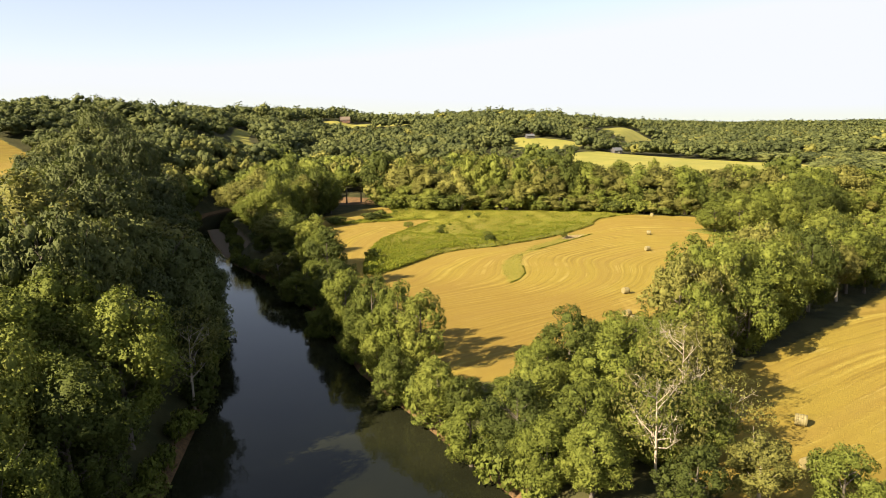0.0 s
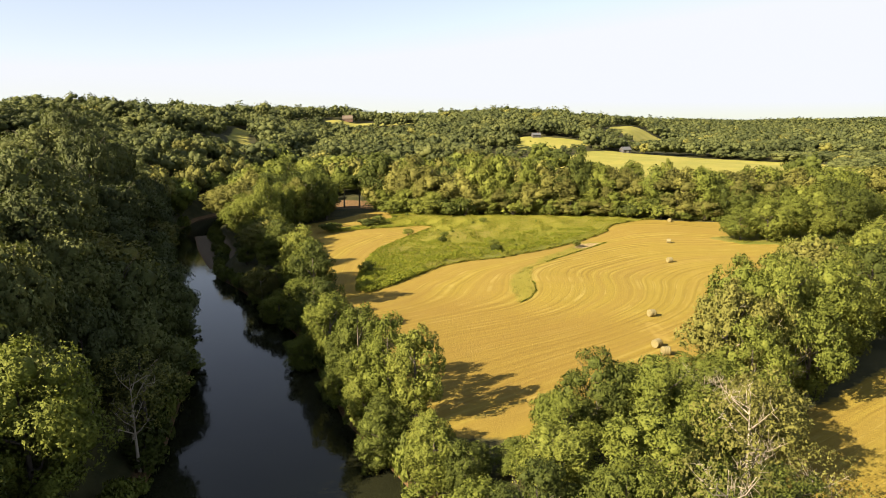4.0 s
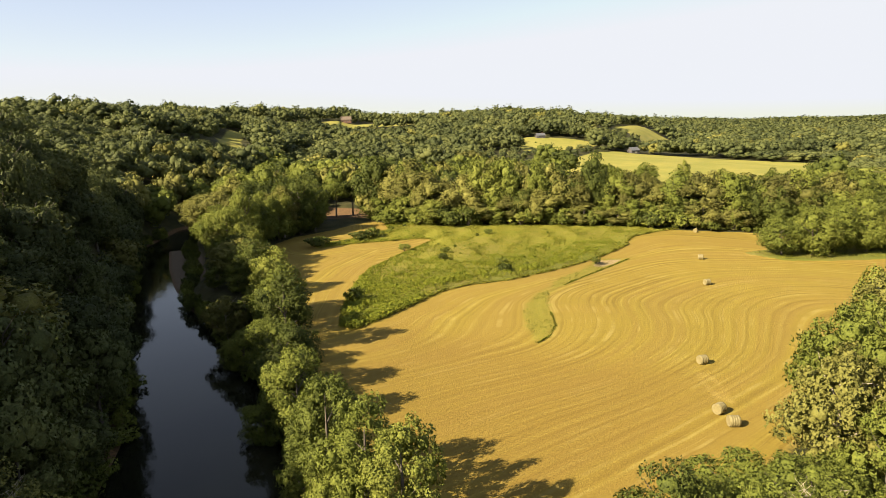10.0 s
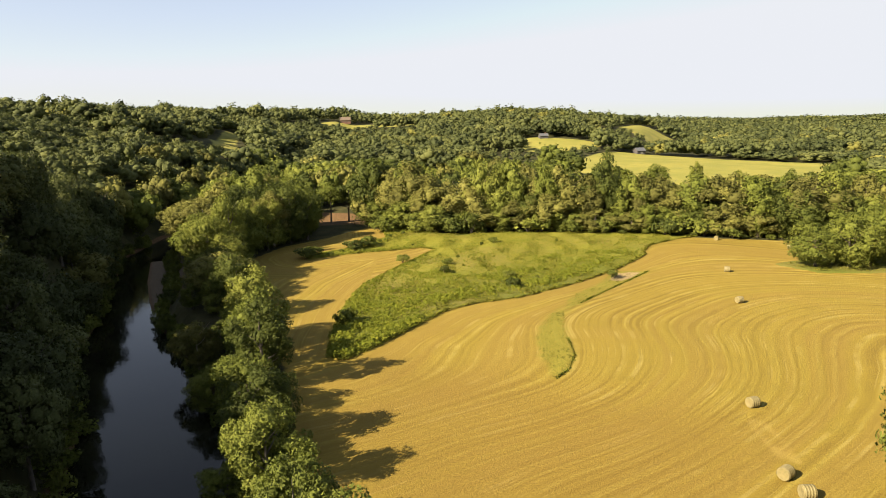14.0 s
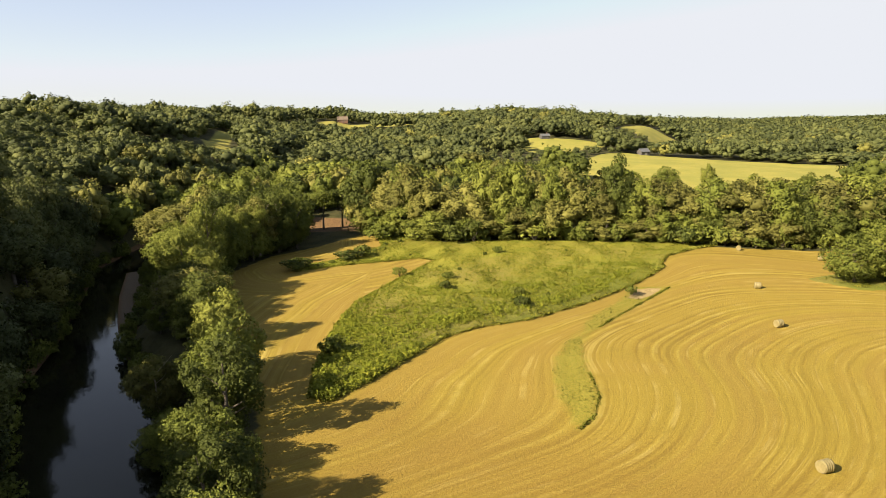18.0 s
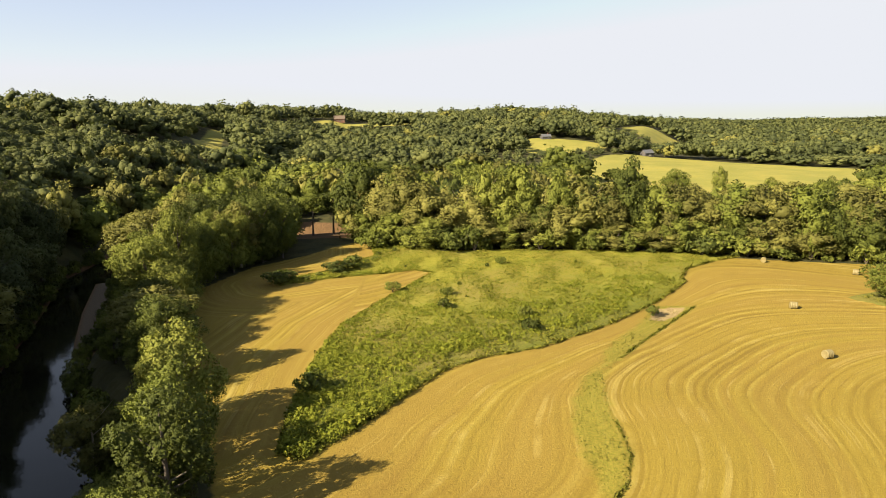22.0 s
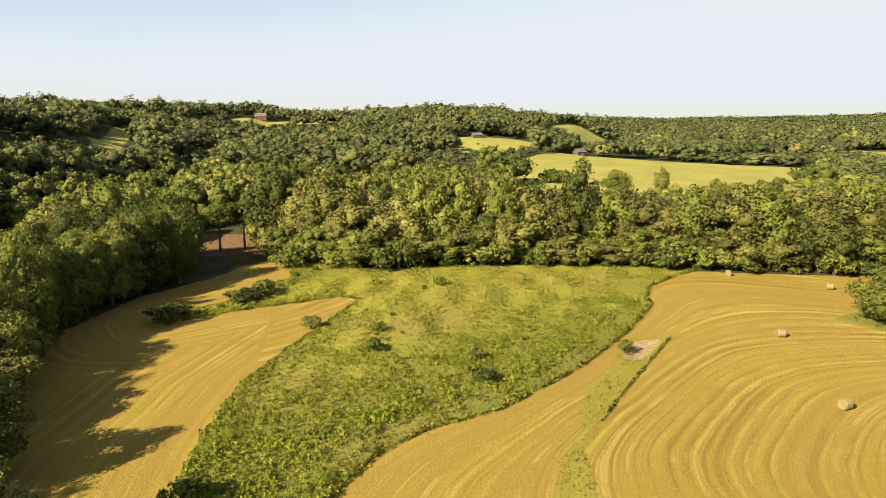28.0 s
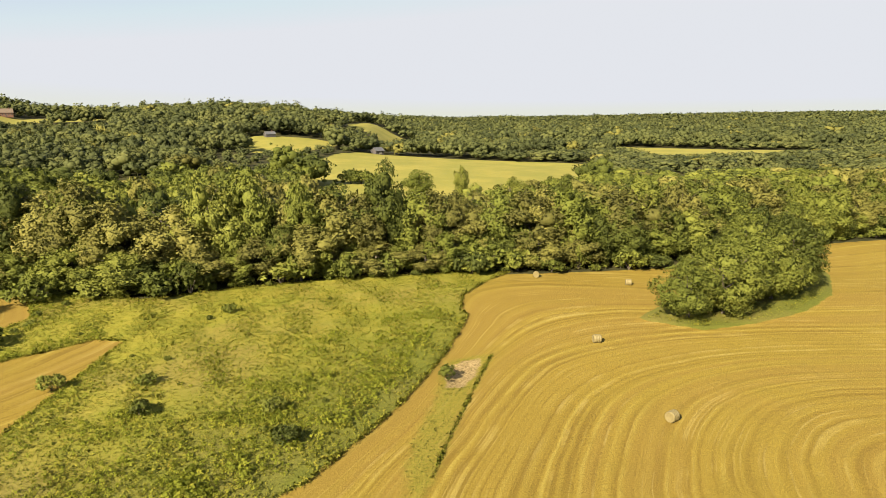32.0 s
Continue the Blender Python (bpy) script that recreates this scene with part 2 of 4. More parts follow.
ISLE = [(15.5, 140.5), (20.3, 149.5), (21, 158), (22.4, 169.5), (28, 179.5), (34.5, 188), (44, 199.7), (52, 209.2), (44.5, 209.8), (36.5, 197), (29, 187.2), (22, 175), (16, 160.5), (15, 152)]
PIT = [(43.8, 208.2), (49.8, 208.6), (46.8, 204), (42.2, 199.8), (39.6, 200.6)]
CLUMP = [(87, 212), (92, 204), (103, 203), (118, 204), (133, 209), (150, 221), (164, 236), (150, 242), (130, 236), (112, 222), (98, 217)]
# outer edge of the mown land
HAYLAND = [(-1, 84), (-7, 96), (-14, 110), (-20, 129), (-25, 147), (-34, 168), (-44, 186), (-50, 205), (-54, 228), (-48, 250), (-38, 262), (-26, 282), (-8, 274), (2, 267), (44, 264), (71, 257), (94, 250), (119, 243),
           (150, 243), (188, 247), (260, 238), (300, 180), (300, -60), (45, -60), (36, 30), (21, 60), (24, 71), (44, 88), (70, 107), (98, 132), (116, 152), (112, 160), (94, 146), (65, 126), (47, 111), (31, 98), (19, 91), (9, 83)]
PASTURES = {
    "barn": [(58, 345), (120, 352), (205, 392), (278, 450), (330, 540), (316, 562), (282, 592), (238, 623), (205, 650), (184, 668), (150, 636), (99, 547), (84, 450)],
    "upper": [(84, 720), (94, 746), (115, 752), (160, 738), (174, 712), (155, 672), (115, 640), (88, 645)],
    "hill": [(262, 985), (330, 1080), (390, 1050), (345, 900), (305, 820), (262, 850)],
    "east": [(455, 850), (480, 850), (505, 740), (540, 650), (590, 520), (540, 490), (438, 500), (385, 512), (400, 560), (436, 600), (440, 700)],
    "crest": [(-158, 885), (-146, 948), (-95, 975), (-20, 985), (-22, 945), (-88, 915), (-108, 885)],
    "glade": [(-168, 545), (-192, 640), (-203, 700), (-188, 705), (-176, 640), (-158, 580), (-136, 515), (-144, 500)],
    "west": [(-106, 180), (-126, 213), (-141, 243), (-163, 280), (-196, 300), (-330, 380), (-420, 250), (-250, 170)],
    "dell": [(-60, 490), (60, 455), (88, 478), (60, 535), (-50, 545)],
}


def river_depth(x, y):
    """Distance to the nearest river edge, positive in the water."""
    d = np.minimum(x - lerp_y(WEST_BANK, y), lerp_y(EAST_BANK, y) - x) * 0.85
    d = np.where(y > 330, -50, d)
    return np.maximum(d, 9.0 - segment_distance(x, y, UPPER))


def land(x, y):
    """Height of the land."""
    x, y = np.asarray(x, float), np.asarray(y, float)
    z = 0.5 - 0.022 * np.clip(x, -30, 280) + 0.25 * waves(x, y, 90, 3)
    # the wooded bluff west of the river
    s = np.maximum(lerp_y(WEST_BANK, np.minimum(y, 320)) - 2 - x, 0)
    rise, steep = smooth(y, 175, 300), smooth(y, 60, 110)
    bluff = (1 - rise) * ((11 + 5 * steep) * smooth(s / (26 - 12 * steep), 0, 1) - 10 * smooth(s, 24, 75)) + rise * (21 * smooth(s, 0, 32) + 20 * smooth(s, 15, 130)) + 0.05 * np.clip(s - 40, 0, 200)
    z = z + bluff * (0.9 + 0.12 * waves(x, y, 110, 5))
    z = z + 10.5 * np.exp(-((x + 84) / 13) ** 2 - ((y - 172) / 38) ** 2)
    z = z + 2.5 * np.exp(-((x + 63) / 9) ** 2 - ((y - 130) / 24) ** 2)
    # the far hills, by bearing from the hay field
    d, az = np.hypot(x, y - 60), np.degrees(np.arctan2(x, y - 60))
    top = np.interp(az, [-60, -34, -18, -5, 5, 10, 14, 18, 25, 34, 60], [28, 29, 35, 40, 36, 34, 31, 29, 13, 10, 9])
    foot = np.interp(az, [-60, -34, -18, -5, 5, 10, 14, 18, 25, 60], [300, 330, 400, 470, 480, 490, 520, 600, 1200, 1500])
    crest = np.interp(az, [-60, -34, -18, -5, 5, 10, 14, 18, 25, 60], [700, 760, 900, 990, 1000, 1000, 1000, 1020, 2100, 2300])
    hill = top * smooth(d, foot, crest)
    z = z + np.where(x < -60, np.maximum(hill - bluff * 0.6, 0) * smooth(d, 250, 420), hill)
    z = z + 3.0 * waves(x, y, 260, 9) * smooth(d, 420, 700)
    z = z + 8.5 * np.exp(-((x - 150) / 140) ** 2) * smooth(y, 330, 650)
    # the channel
    r = river_depth(x, y)
    z = z * smooth(-r, -1, 8) + (1 - smooth(-r, -1, 8)) * np.minimum(z, -0.4)
    z = np.where(r > -4, np.minimum(z, -3.0 - r * 0.75), z)
    bar = within(x, y, GRAVEL)
    z = np.where(bar > -1.5, np.maximum(z, -2.95 + 0.12 * np.clip(bar, -1.5, 4)), z)
    return np.maximum(z, -4.6)


# thin brown stubble at the south end of the hay field
WORN = [(-18, 128), (-6, 104), (8, 92), (24, 106), (34, 124), (20, 132), (8, 140), (-10, 150)]
CLAY = [(-50, 292), (-27, 291), (-26, 332), (-56, 332)]
TRACK = [(36.7, 126.2), (35.6, 116.7), (38.3, 125.5), (37.1, 116.0)]
GRAVEL = [(-66, 196), (-70, 204), (-80, 226), (-91, 254), (-84, 258), (-74, 236), (-60, 202)]


def swath_field(x, y):
    """A smooth height whose level lines are the mower's rounds."""
    lines = [(0, [(-16, 150), (-6, 165), (6, 180), (16, 184), (30, 196), (44, 211), (58, 231), (66, 243)]),
             (10, [(-8, 135), (1, 154), (9, 169), (21, 180)]),
             (20, [(-6, 127), (14, 138), (19, 146), (21, 160), (22, 170), (30, 180), (41, 191), (55, 202), (73, 204), (93, 200), (120, 189), (150, 178)]),
             (30, [(0, 124), (16, 132), (27, 145), (31, 158), (32, 167), (40, 176), (50, 186), (63, 194), (76, 194), (98, 190), (122, 180)]),
             (39, [(3, 118), (22, 127), (35, 140), (40, 154), (41, 164), (49, 173), (60, 182), (74, 187), (90, 185), (115, 175), (145, 163)]),
             (48, [(28, 124), (43, 140), (49, 154), (50, 161), (58, 169), (69, 176), (82, 178), (108, 168)]),
             (57, [(32, 121), (50, 138), (57, 152), (66, 165), (80, 171), (102, 160), (135, 148)])]
    p = np.array([q for _, row in lines for q in row], float)
    v = np.array([lv for lv, row in lines for _ in row], float)

    def kernel(a, b):
        r2 = ((a[:, None] - b[None]) ** 2).sum(-1) / 400.0
        return r2 * np.log(r2 + 1e-6)
    one = np.c_[np.ones(len(p)), p / 100]
    k = np.block([[kernel(p, p) + 0.6 * np.eye(len(p)), one], [one.T, np.zeros((3, 3))]])
    w = np.linalg.solve(k, np.r_[v, 0, 0, 0])
    q = np.c_[x, y]
    out = kernel(q, p) @ w[:-3] + np.c_[np.ones(len(q)), q / 100] @ w[-3:]
    west = -within(x, y, MEADOW)
    return np.where((x < -17) & (y > 150), west, out)


def mesh_object(name, verts, faces, material, smooth_shade=True):
    """A mesh object from arrays; faces is an (n, 3) or (n, 4) array."""
    me = bpy.data.meshes.new(name)
    verts, faces = np.asarray(verts, np.float32), np.asarray(faces, np.int32)
    k = faces.shape[1]
    me.vertices.add(len(verts))
    me.vertices.foreach_set("co", verts.ravel())
    me.loops.add(faces.size)
    me.loops.foreach_set("vertex_index", faces.ravel())
    me.polygons.add(len(faces))
    me.polygons.foreach_set("loop_start", np.arange(0, faces.size, k, dtype=np.int32))
    me.polygons.foreach_set("use_smooth", np.full(len(faces), smooth_shade))
    me.update(calc_edges=True)
    me.materials.append(material)
    return new(name, me)


def spaced(fine_lo, fine_hi, lo, hi, step):
    core = np.arange(fine_lo, fine_hi + 0.01, step)
    up, s, v = [], step, fine_hi
    while v < hi:
        s *= 1.055
        v += s
        up.append(v)
    down, s, v = [], step, fine_lo
    while v > lo:
        s *= 1.055
        v -= s
        down.append(v)
    return np.r_[down[::-1], core, up]


def build_ground():
    xs, ys = spaced(-100, 150, -4600, 4600, 1.0), spaced(52, 290, -1500, 4700, 1.0)
    gx, gy = np.meshgrid(xs, ys)
    x, y = gx.ravel(), gy.ravel()
    z = land(x, y)
    isle = within(x, y, ISLE)
    meadow = np.maximum(within(x, y, MEADOW), within(x, y, CLUMP) + 1.5)
    z = z + 0.3 * smooth(meadow, -0.4, 0.6)
    pit = within(x, y, PIT)
    z = z - 0.5 * smooth(pit, -0.5, 2)
    w, h = len(xs), len(ys)
    i = np.arange(w * h).reshape(h, w)
    faces = np.stack([i[:-1, :-1], i[:-1, 1:], i[1:, 1:], i[1:, :-1]], -1).reshape(-1, 4)
    ob = mesh_object("ground", np.c_[x, y, z], faces, ground_material())
    near = (np.abs(x) < 320) & (y > -80) & (y < 330)
    sw = np.zeros(len(x))
    sw[near] = swath_field(x[near], y[near])
    far = np.full(len(x), -50.0)
    for poly in PASTURES.values():
        far = np.maximum(far, within(x, y, poly))
    river = river_depth(x, y)
    bare = np.maximum(pit, -30)
    zones = {"lush_shade": smooth(-(y - 0.55 * x), -224, -176), "d_strip": isle, "d_isle": np.maximum(within(x, y, ISLE_FOOT), within(x, y, ISLE_HEAD)), "d_hay": np.maximum.reduce([within(x, y, HAYLAND)] + [within(x, y, PASTURES[k]) for k in ("west",)]), "d_meadow": meadow, "d_pasture": far, "d_bare": bare, "d_bank": np.maximum(river + 1.6, within(x, y, CLAY)), "d_gravel": within(x, y, GRAVEL), "swath": sw, "d_worn": within(x, y, WORN), "d_track": np.minimum(segment_distance(x, y, TRACK[:2]), segment_distance(x, y, TRACK[2:]))}
    for name, v in zones.items():
        ob.data.attributes.new(name, "FLOAT", "POINT").data.foreach_set("value", v.astype(np.float32))
    return tagged(ob, "rolling river valley ground with mown golden hay field", "ground", kind="structure")


def build_river():
    ys = np.arange(-400, 346, 3.0)
    w, e = lerp_y(WEST_BANK, ys) - 2.5, lerp_y(EAST_BANK, ys) + 2.5
    v = np.concatenate([np.c_[w, ys, 0 * ys + WATER], np.c_[e, ys, 0 * ys + WATER]])
    n = len(ys)
    i = np.arange(n - 1)
    f = np.stack([i, i + n, i + n + 1, i + 1], -1)
    mat = water_material()
    tagged(mesh_object("water", v, f, mat), "dark calm river between wooded banks", "river", kind="structure")
    p = np.array(UPPER[2:], float)
    t = np.gradient(p, axis=0)
    t = t / np.linalg.norm(t, axis=1)[:, None]
    side = np.c_[-t[:, 1], t[:, 0]] * 11
    v = np.concatenate([np.c_[p + side, np.full(len(p), WATER - 0.01)], np.c_[p - side, np.full(len(p), WATER - 0.01)]])
    n = len(p)
    i = np.arange(n - 1)
    f = np.stack([i + n, i + n + 1, i + 1, i], -1)
    tagged(mesh_object("water", v, f, mat), "muddy upper reach of the river behind trees", "river", kind="structure")


build_ground()
build_river()


# ---- trees ----
def unit(v):
    return v / np.maximum(np.linalg.norm(v, axis=-1, keepdims=True), 1e-9)


SPRAY = 6


def leaf_sprays(place, normal, size, r):
    """Sprays of two loose pointed leaves each, six corners."""
    n = len(place) * 2
    s = (size * r.uniform(0.5, 0.95, n))[:, None]
    p = place.repeat(2, 0) + r.normal(size=(n, 3)) * s * 0.4
    way = unit(normal.repeat(2, 0) + r.normal(size=(n, 3)) * 0.3)
    a = unit(np.cross(way, r.normal(size=(n, 3))))
    b = np.cross(way, a)
    skew = r.uniform(-0.25, 0.25, (n, 1))
    v = np.stack([p - a * s * 0.52 - b * s * 0.3, p + a * s * 0.52 - b * s * 0.3, p + b * s * 0.62 + a * s * skew], 1)
    return v.reshape(-1, 3)


def ball_triangles(steps):
    """Corner directions of the triangles of an icosphere."""
    bm = bmesh.new()
    bmesh.ops.create_icosphere(bm, subdivisions=steps, radius=1.0)
    out = np.array([[v.co[:] for v in face.verts] for face in bm.faces])
    bm.free()
    return out


BALL, COARSE_BALL = ball_triangles(2), ball_triangles(1)


def crown_points(r, count, radius, height, lobes, low=0.12, spread=0.36, squash=0.62, hull=None, inner=0.95):
    """Leaf places and outward ways on a crown of many uneven lobes; the crown's foot is at z = 0."""
    k = np.arange(lobes)
    t = (k + 0.5) / lobes
    cz = -1 + 2 * t
    cz = np.clip(cz * (1 - low) + low + r.uniform(-0.12, 0.12, lobes), -0.85, 0.98)
    ang = k * 2.39996 + r.uniform(0, 1.6, lobes)
    rr = np.sqrt(1 - cz * cz) * r.uniform(0.45, 0.92, lobes)
    c = np.c_[rr * np.cos(ang), rr * np.sin(ang), cz * r.uniform(0.5, 0.8, lobes)]
    size = r.uniform(0.65, 1.35, lobes) * spread
    # each lobe is a flattened bough that bears smaller tufts
    flat = np.array([1, 1, squash])
    tufts = max(2, min(8, count // (lobes * 9)))
    t = unit(r.normal(size=(lobes, tufts, 3)) + np.array([0, 0, 0.3]))
    big = unit(c)[:, None]
    tc = (c[:, None] + unit(t + 0.6 * big) * flat * (size * 0.9)[:, None, None]).reshape(-1, 3)
    ts = (size[:, None] * r.uniform(0.34, 0.62, (lobes, tufts))).ravel()
    pick = r.choice(len(tc), count * 2, p=ts ** 2 / (ts ** 2).sum())
    n = unit(r.normal(size=(count * 2, 3)) + np.array([0, 0, 0.3]) + 0.5 * unit(tc[pick]))
    p = tc[pick] + n * flat * (ts[pick] * r.uniform(0.7, 1.12, count * 2))[:, None]
    bough = r.choice(lobes, count * 2, p=size ** 2 / (size ** 2).sum())
    near = (r.uniform(0, 1, count * 2) < 0.4)[:, None]
    p = np.where(near, c[bough] + n * flat * (size[bough] * r.uniform(0.82, 1.08, count * 2))[:, None], p)
    deep = np.zeros(len(p))
    for i in range(lobes):
        deep += np.linalg.norm((p - c[i]) / flat, axis=1) < size[i] * 0.8
    keep = np.flatnonzero(deep == 0)[:count]
    p, n = p[keep], unit(n[keep] / flat)
    out = unit(p + np.array([0, 0, 0.15]))
    soft = unit(n * 0.8 + out * 0.3 + r.normal(size=n.shape) * 0.3)
    way = unit(soft + r.normal(size=n.shape) * 0.35)
    scale, base = np.array([radius, radius, height / 2]), np.array([0, 0, height / 2])
    if hull is not None:
        # the leafy inside: a lumpy mass for each bough under the outer sprays
        d = hull.reshape(-1, 3)
        vs, ns = [], []
        for i in range(lobes):
            lump = 1 + 0.13 * np.sin(d @ r.normal(size=3) * 5 + r.uniform(0, 6)) + 0.09 * np.sin(d @ r.normal(size=3) * 9 + r.uniform(0, 6))
            v = c[i] + d * flat * (size[i] * inner * lump)[:, None]
            mid = v.reshape(-1, 3, 3).mean(1)
            hidden = np.linalg.norm(mid, axis=1) < 0.3
            for j in range(lobes):
                if j != i:
                    hidden |= np.linalg.norm((mid - c[j]) / flat, axis=1) < size[j] * inner * 0.8
            show = np.repeat(~hidden, 3)
            vs.append(v[show])
            ns.append(unit(d * 0.85 + unit(v) * 0.2)[show])
        v, way_out = np.concatenate(vs), np.concatenate(ns)
        even = len(v) // SPRAY * SPRAY
        return p * scale + base, way, soft, v[:even] * scale + base, way_out[:even]
    return p * scale + base, way, soft


def set_normals(ob, normals):
    """Soft shading of leaf masses: each spray takes the way of the mass that it belongs to."""
    ob.data.attributes.new("custom_normal", "FLOAT_VECTOR", "POINT").data.foreach_set("vector", np.asarray(normals, np.float32).ravel())


def spray_faces(count):
    return np.arange(count * SPRAY).reshape(-1, 3)


def tube(path, radii, sides=6):
    """Verts and triangles of a tapered tube along a path."""
    path = np.array(path, float)
    t = unit(np.gradient(path, axis=0))
    a = unit(np.cross(t, np.array([0.3, 1.0, 0.2])))
    b = np.cross(t, a)
    ang = np.arange(sides) * 2 * math.pi / sides
    v = path[:, None] + (a[:, None] * np.cos(ang)[None, :, None] + b[:, None] * np.sin(ang)[None, :, None]) * np.array(radii)[:, None, None]
    f = []
    for i in range(len(path) - 1):
        for j in range(sides):
            q = [i * sides + j, i * sides + (j + 1) % sides, (i + 1) * sides + (j + 1) % sides, (i + 1) * sides + j]
            f += [q[:3], [q[0], q[2], q[3]]]
    return v.reshape(-1, 3), np.array(f)


def join(pieces):
    v, f, at = [], [], 0
    for a, b in pieces:
        v.append(a)
        f.append(b + at)
        at += len(a)
    return np.concatenate(v), np.concatenate(f)


def limbs(r, height, girth, fork, reach, count, twigs=0):
    """Trunk and limbs of a tree of that height."""
    lean = r.normal(size=2) * 0.03 * height
    top = np.array([lean[0], lean[1], height * 0.82])
    trunk = np.array([[0, 0, -0.6], [lean[0] * 0.2, lean[1] * 0.2, height * 0.25], [lean[0] * 0.6, lean[1] * 0.6, height * 0.55], top])
    out = [tube(trunk, [girth * 1.25, girth * 0.8, girth * 0.45, girth * 0.1], 7)]
    for k in range(count):
        h = r.uniform(fork, 0.72)
        base = np.array([np.interp(h * height, trunk[:, 2], trunk[:, i]) for i in range(3)])
        a = k * 2.4 + r.uniform(-0.4, 0.4)
        far = reach * r.uniform(0.6, 1.0)
        tip = base + np.array([math.cos(a) * far, math.sin(a) * far, far * r.uniform(0.5, 1.1)])
        mid = (base + tip) / 2 + np.array([0, 0, -0.08 * far]) + r.normal(size=3) * 0.06 * far
        g = girth * (0.55 - 0.35 * h)
        out.append(tube([base, mid, tip], [g, g * 0.6, g * 0.12], 5))
        for _ in range(twigs):
            s = r.uniform(0.3, 0.9)
            b0 = base + (tip - base) * s
            t1 = b0 + unit(r.normal(size=3) + np.array([0, 0, 0.6])) * far * r.uniform(0.25, 0.5)
            m1 = (b0 + t1) / 2 + r.normal(size=3) * 0.05 * far
            out.append(tube([b0, m1, t1], [g * 0.4, g * 0.22, g * 0.05], 4))
    return join(out)


def part(name, verts, faces, material, parent, label="", smooth_shade=True):
    ob = mesh_object(name, verts, faces, material, smooth_shade)
    ob.parent = parent
    if label:
        ob["label"] = label
    return ob


def make_tree(name, seed, height, radius, leaves, size, leaf, label, bark=None, low=0.16, lobes=26, group="", twigs=0, spread=0.36, skirt=0.12, squash=0.66, inner=0, boughs=7, girth=None):
    """One tree with trunk and crown, to be copied; built far below the ground's sight at its own base."""
    r = np.random.RandomState(seed)
    root = new(name)
    v, f = limbs(r, height, girth or height * 0.02 + 0.05, 0.25, radius * 0.75, boughs, twigs)
    part("trunk", v, f, bark or BARK, root)
    p, way, soft, shell, shell_way = crown_points(r, leaves, radius, height * (1 - low), lobes, skirt, spread, squash, BALL, inner or 0.5)
    lift = np.array([0, 0, height * low])
    v, n = leaf_sprays(p + lift, way, size, r), soft.repeat(SPRAY, 0)
    if inner is not None:
        v, n = np.concatenate([v, shell + lift]), np.concatenate([n, shell_way])
    set_normals(part("crown", v, spray_faces(len(v) // SPRAY), leaf, root), n)
    return tagged(root, label, "tree", group)


def joined_trees(name, label, places, scales, prototypes, leaf, seed):
    """Woods that nobody could count: crowns joined into one object."""
    r = np.random.RandomState(seed)
    vs, ns, tints = [], [], []
    which = r.randint(0, len(prototypes), len(places))
    turn = r.uniform(0, 2 * math.pi, len(places))
    tint = r.uniform(0, 1, len(places))
    for k, proto in enumerate(prototypes):
        idx = np.flatnonzero(which == k)
        if not len(idx):
            continue
        c, s = np.cos(turn[idx])[:, None], np.sin(turn[idx])[:, None]
        px, py, pz = proto[:, 0][None], proto[:, 1][None], proto[:, 2][None]
        sx, sz = scales[idx, 0][:, None], scales[idx, 1][:, None]
        v = np.stack([(px * c - py * s) * sx, (px * s + py * c) * sx, pz * sz], -1) + places[idx][:, None]
        nx, ny = proto[:, 3][None], proto[:, 4][None]
        ns.append(np.stack([nx * c - ny * s, nx * s + ny * c, np.broadcast_to(proto[:, 5][None], v.shape[:2])], -1).reshape(-1, 3))
        vs.append(v.reshape(-1, 3))
        tints.append(np.repeat(tint[idx], len(proto)))
    v, t = np.concatenate(vs), np.concatenate(tints)
    ob = mesh_object(name, v, spray_faces(len(v) // SPRAY), leaf)
    set_normals(ob, np.concatenate(ns))
    ob.data.attributes.new("tint", "FLOAT", "POINT").data.foreach_set("value", t.astype(np.float32))
    return tagged(ob, label, "woods", kind="stuff")


def crown_prototypes(count, leaves, size, lobes, seed, low=0.08, ball=BALL):
    """Crowns one metre in radius and one metre high."""
    out = []
    for k in range(count):
        r = np.random.RandomState(seed + k)
        p, way, soft, shell, shell_way = crown_points(r, leaves, 1.0, 1.0 - low, lobes, spread=0.34, squash=1.1, hull=ball, inner=0.82)
        shell = shell + np.array([0, 0, low])
        p = p + np.array([0, 0, low])
        v = leaf_sprays(np.zeros_like(p), unit(way * np.array([1, 1, 1.3])), size, r).reshape(-1, SPRAY, 3)
        v = v * np.array([1, 1, 0.5]) + p[:, None]
        out.append(np.c_[np.concatenate([v.reshape(-1, 3), shell]), np.concatenate([soft.repeat(SPRAY, 0), shell_way])])
    return out


def scatter(lo, hi, step, seed, az=(-52, 64)):
    """Uneven places between two ranges from the hay field, in the bearings that are seen."""
    r = np.random.RandomState(seed)
    g = np.arange(-hi, hi, step)
    x, y = np.meshgrid(g, np.arange(-60, hi, step * 0.87))
    x = x + (np.arange(x.shape[0]) % 2)[:, None] * step / 2
    x, y = (x + r.uniform(-0.33, 0.33, x.shape) * step).ravel(), (y + 60 + r.uniform(-0.33, 0.33, y.shape) * step).ravel()
    d, a = np.hypot(x, y - 60), np.degrees(np.arctan2(x, y - 60))
    keep = (d >= lo) & (d < hi) & (a > az[0]) & (a < az[1])
    return x[keep], y[keep]


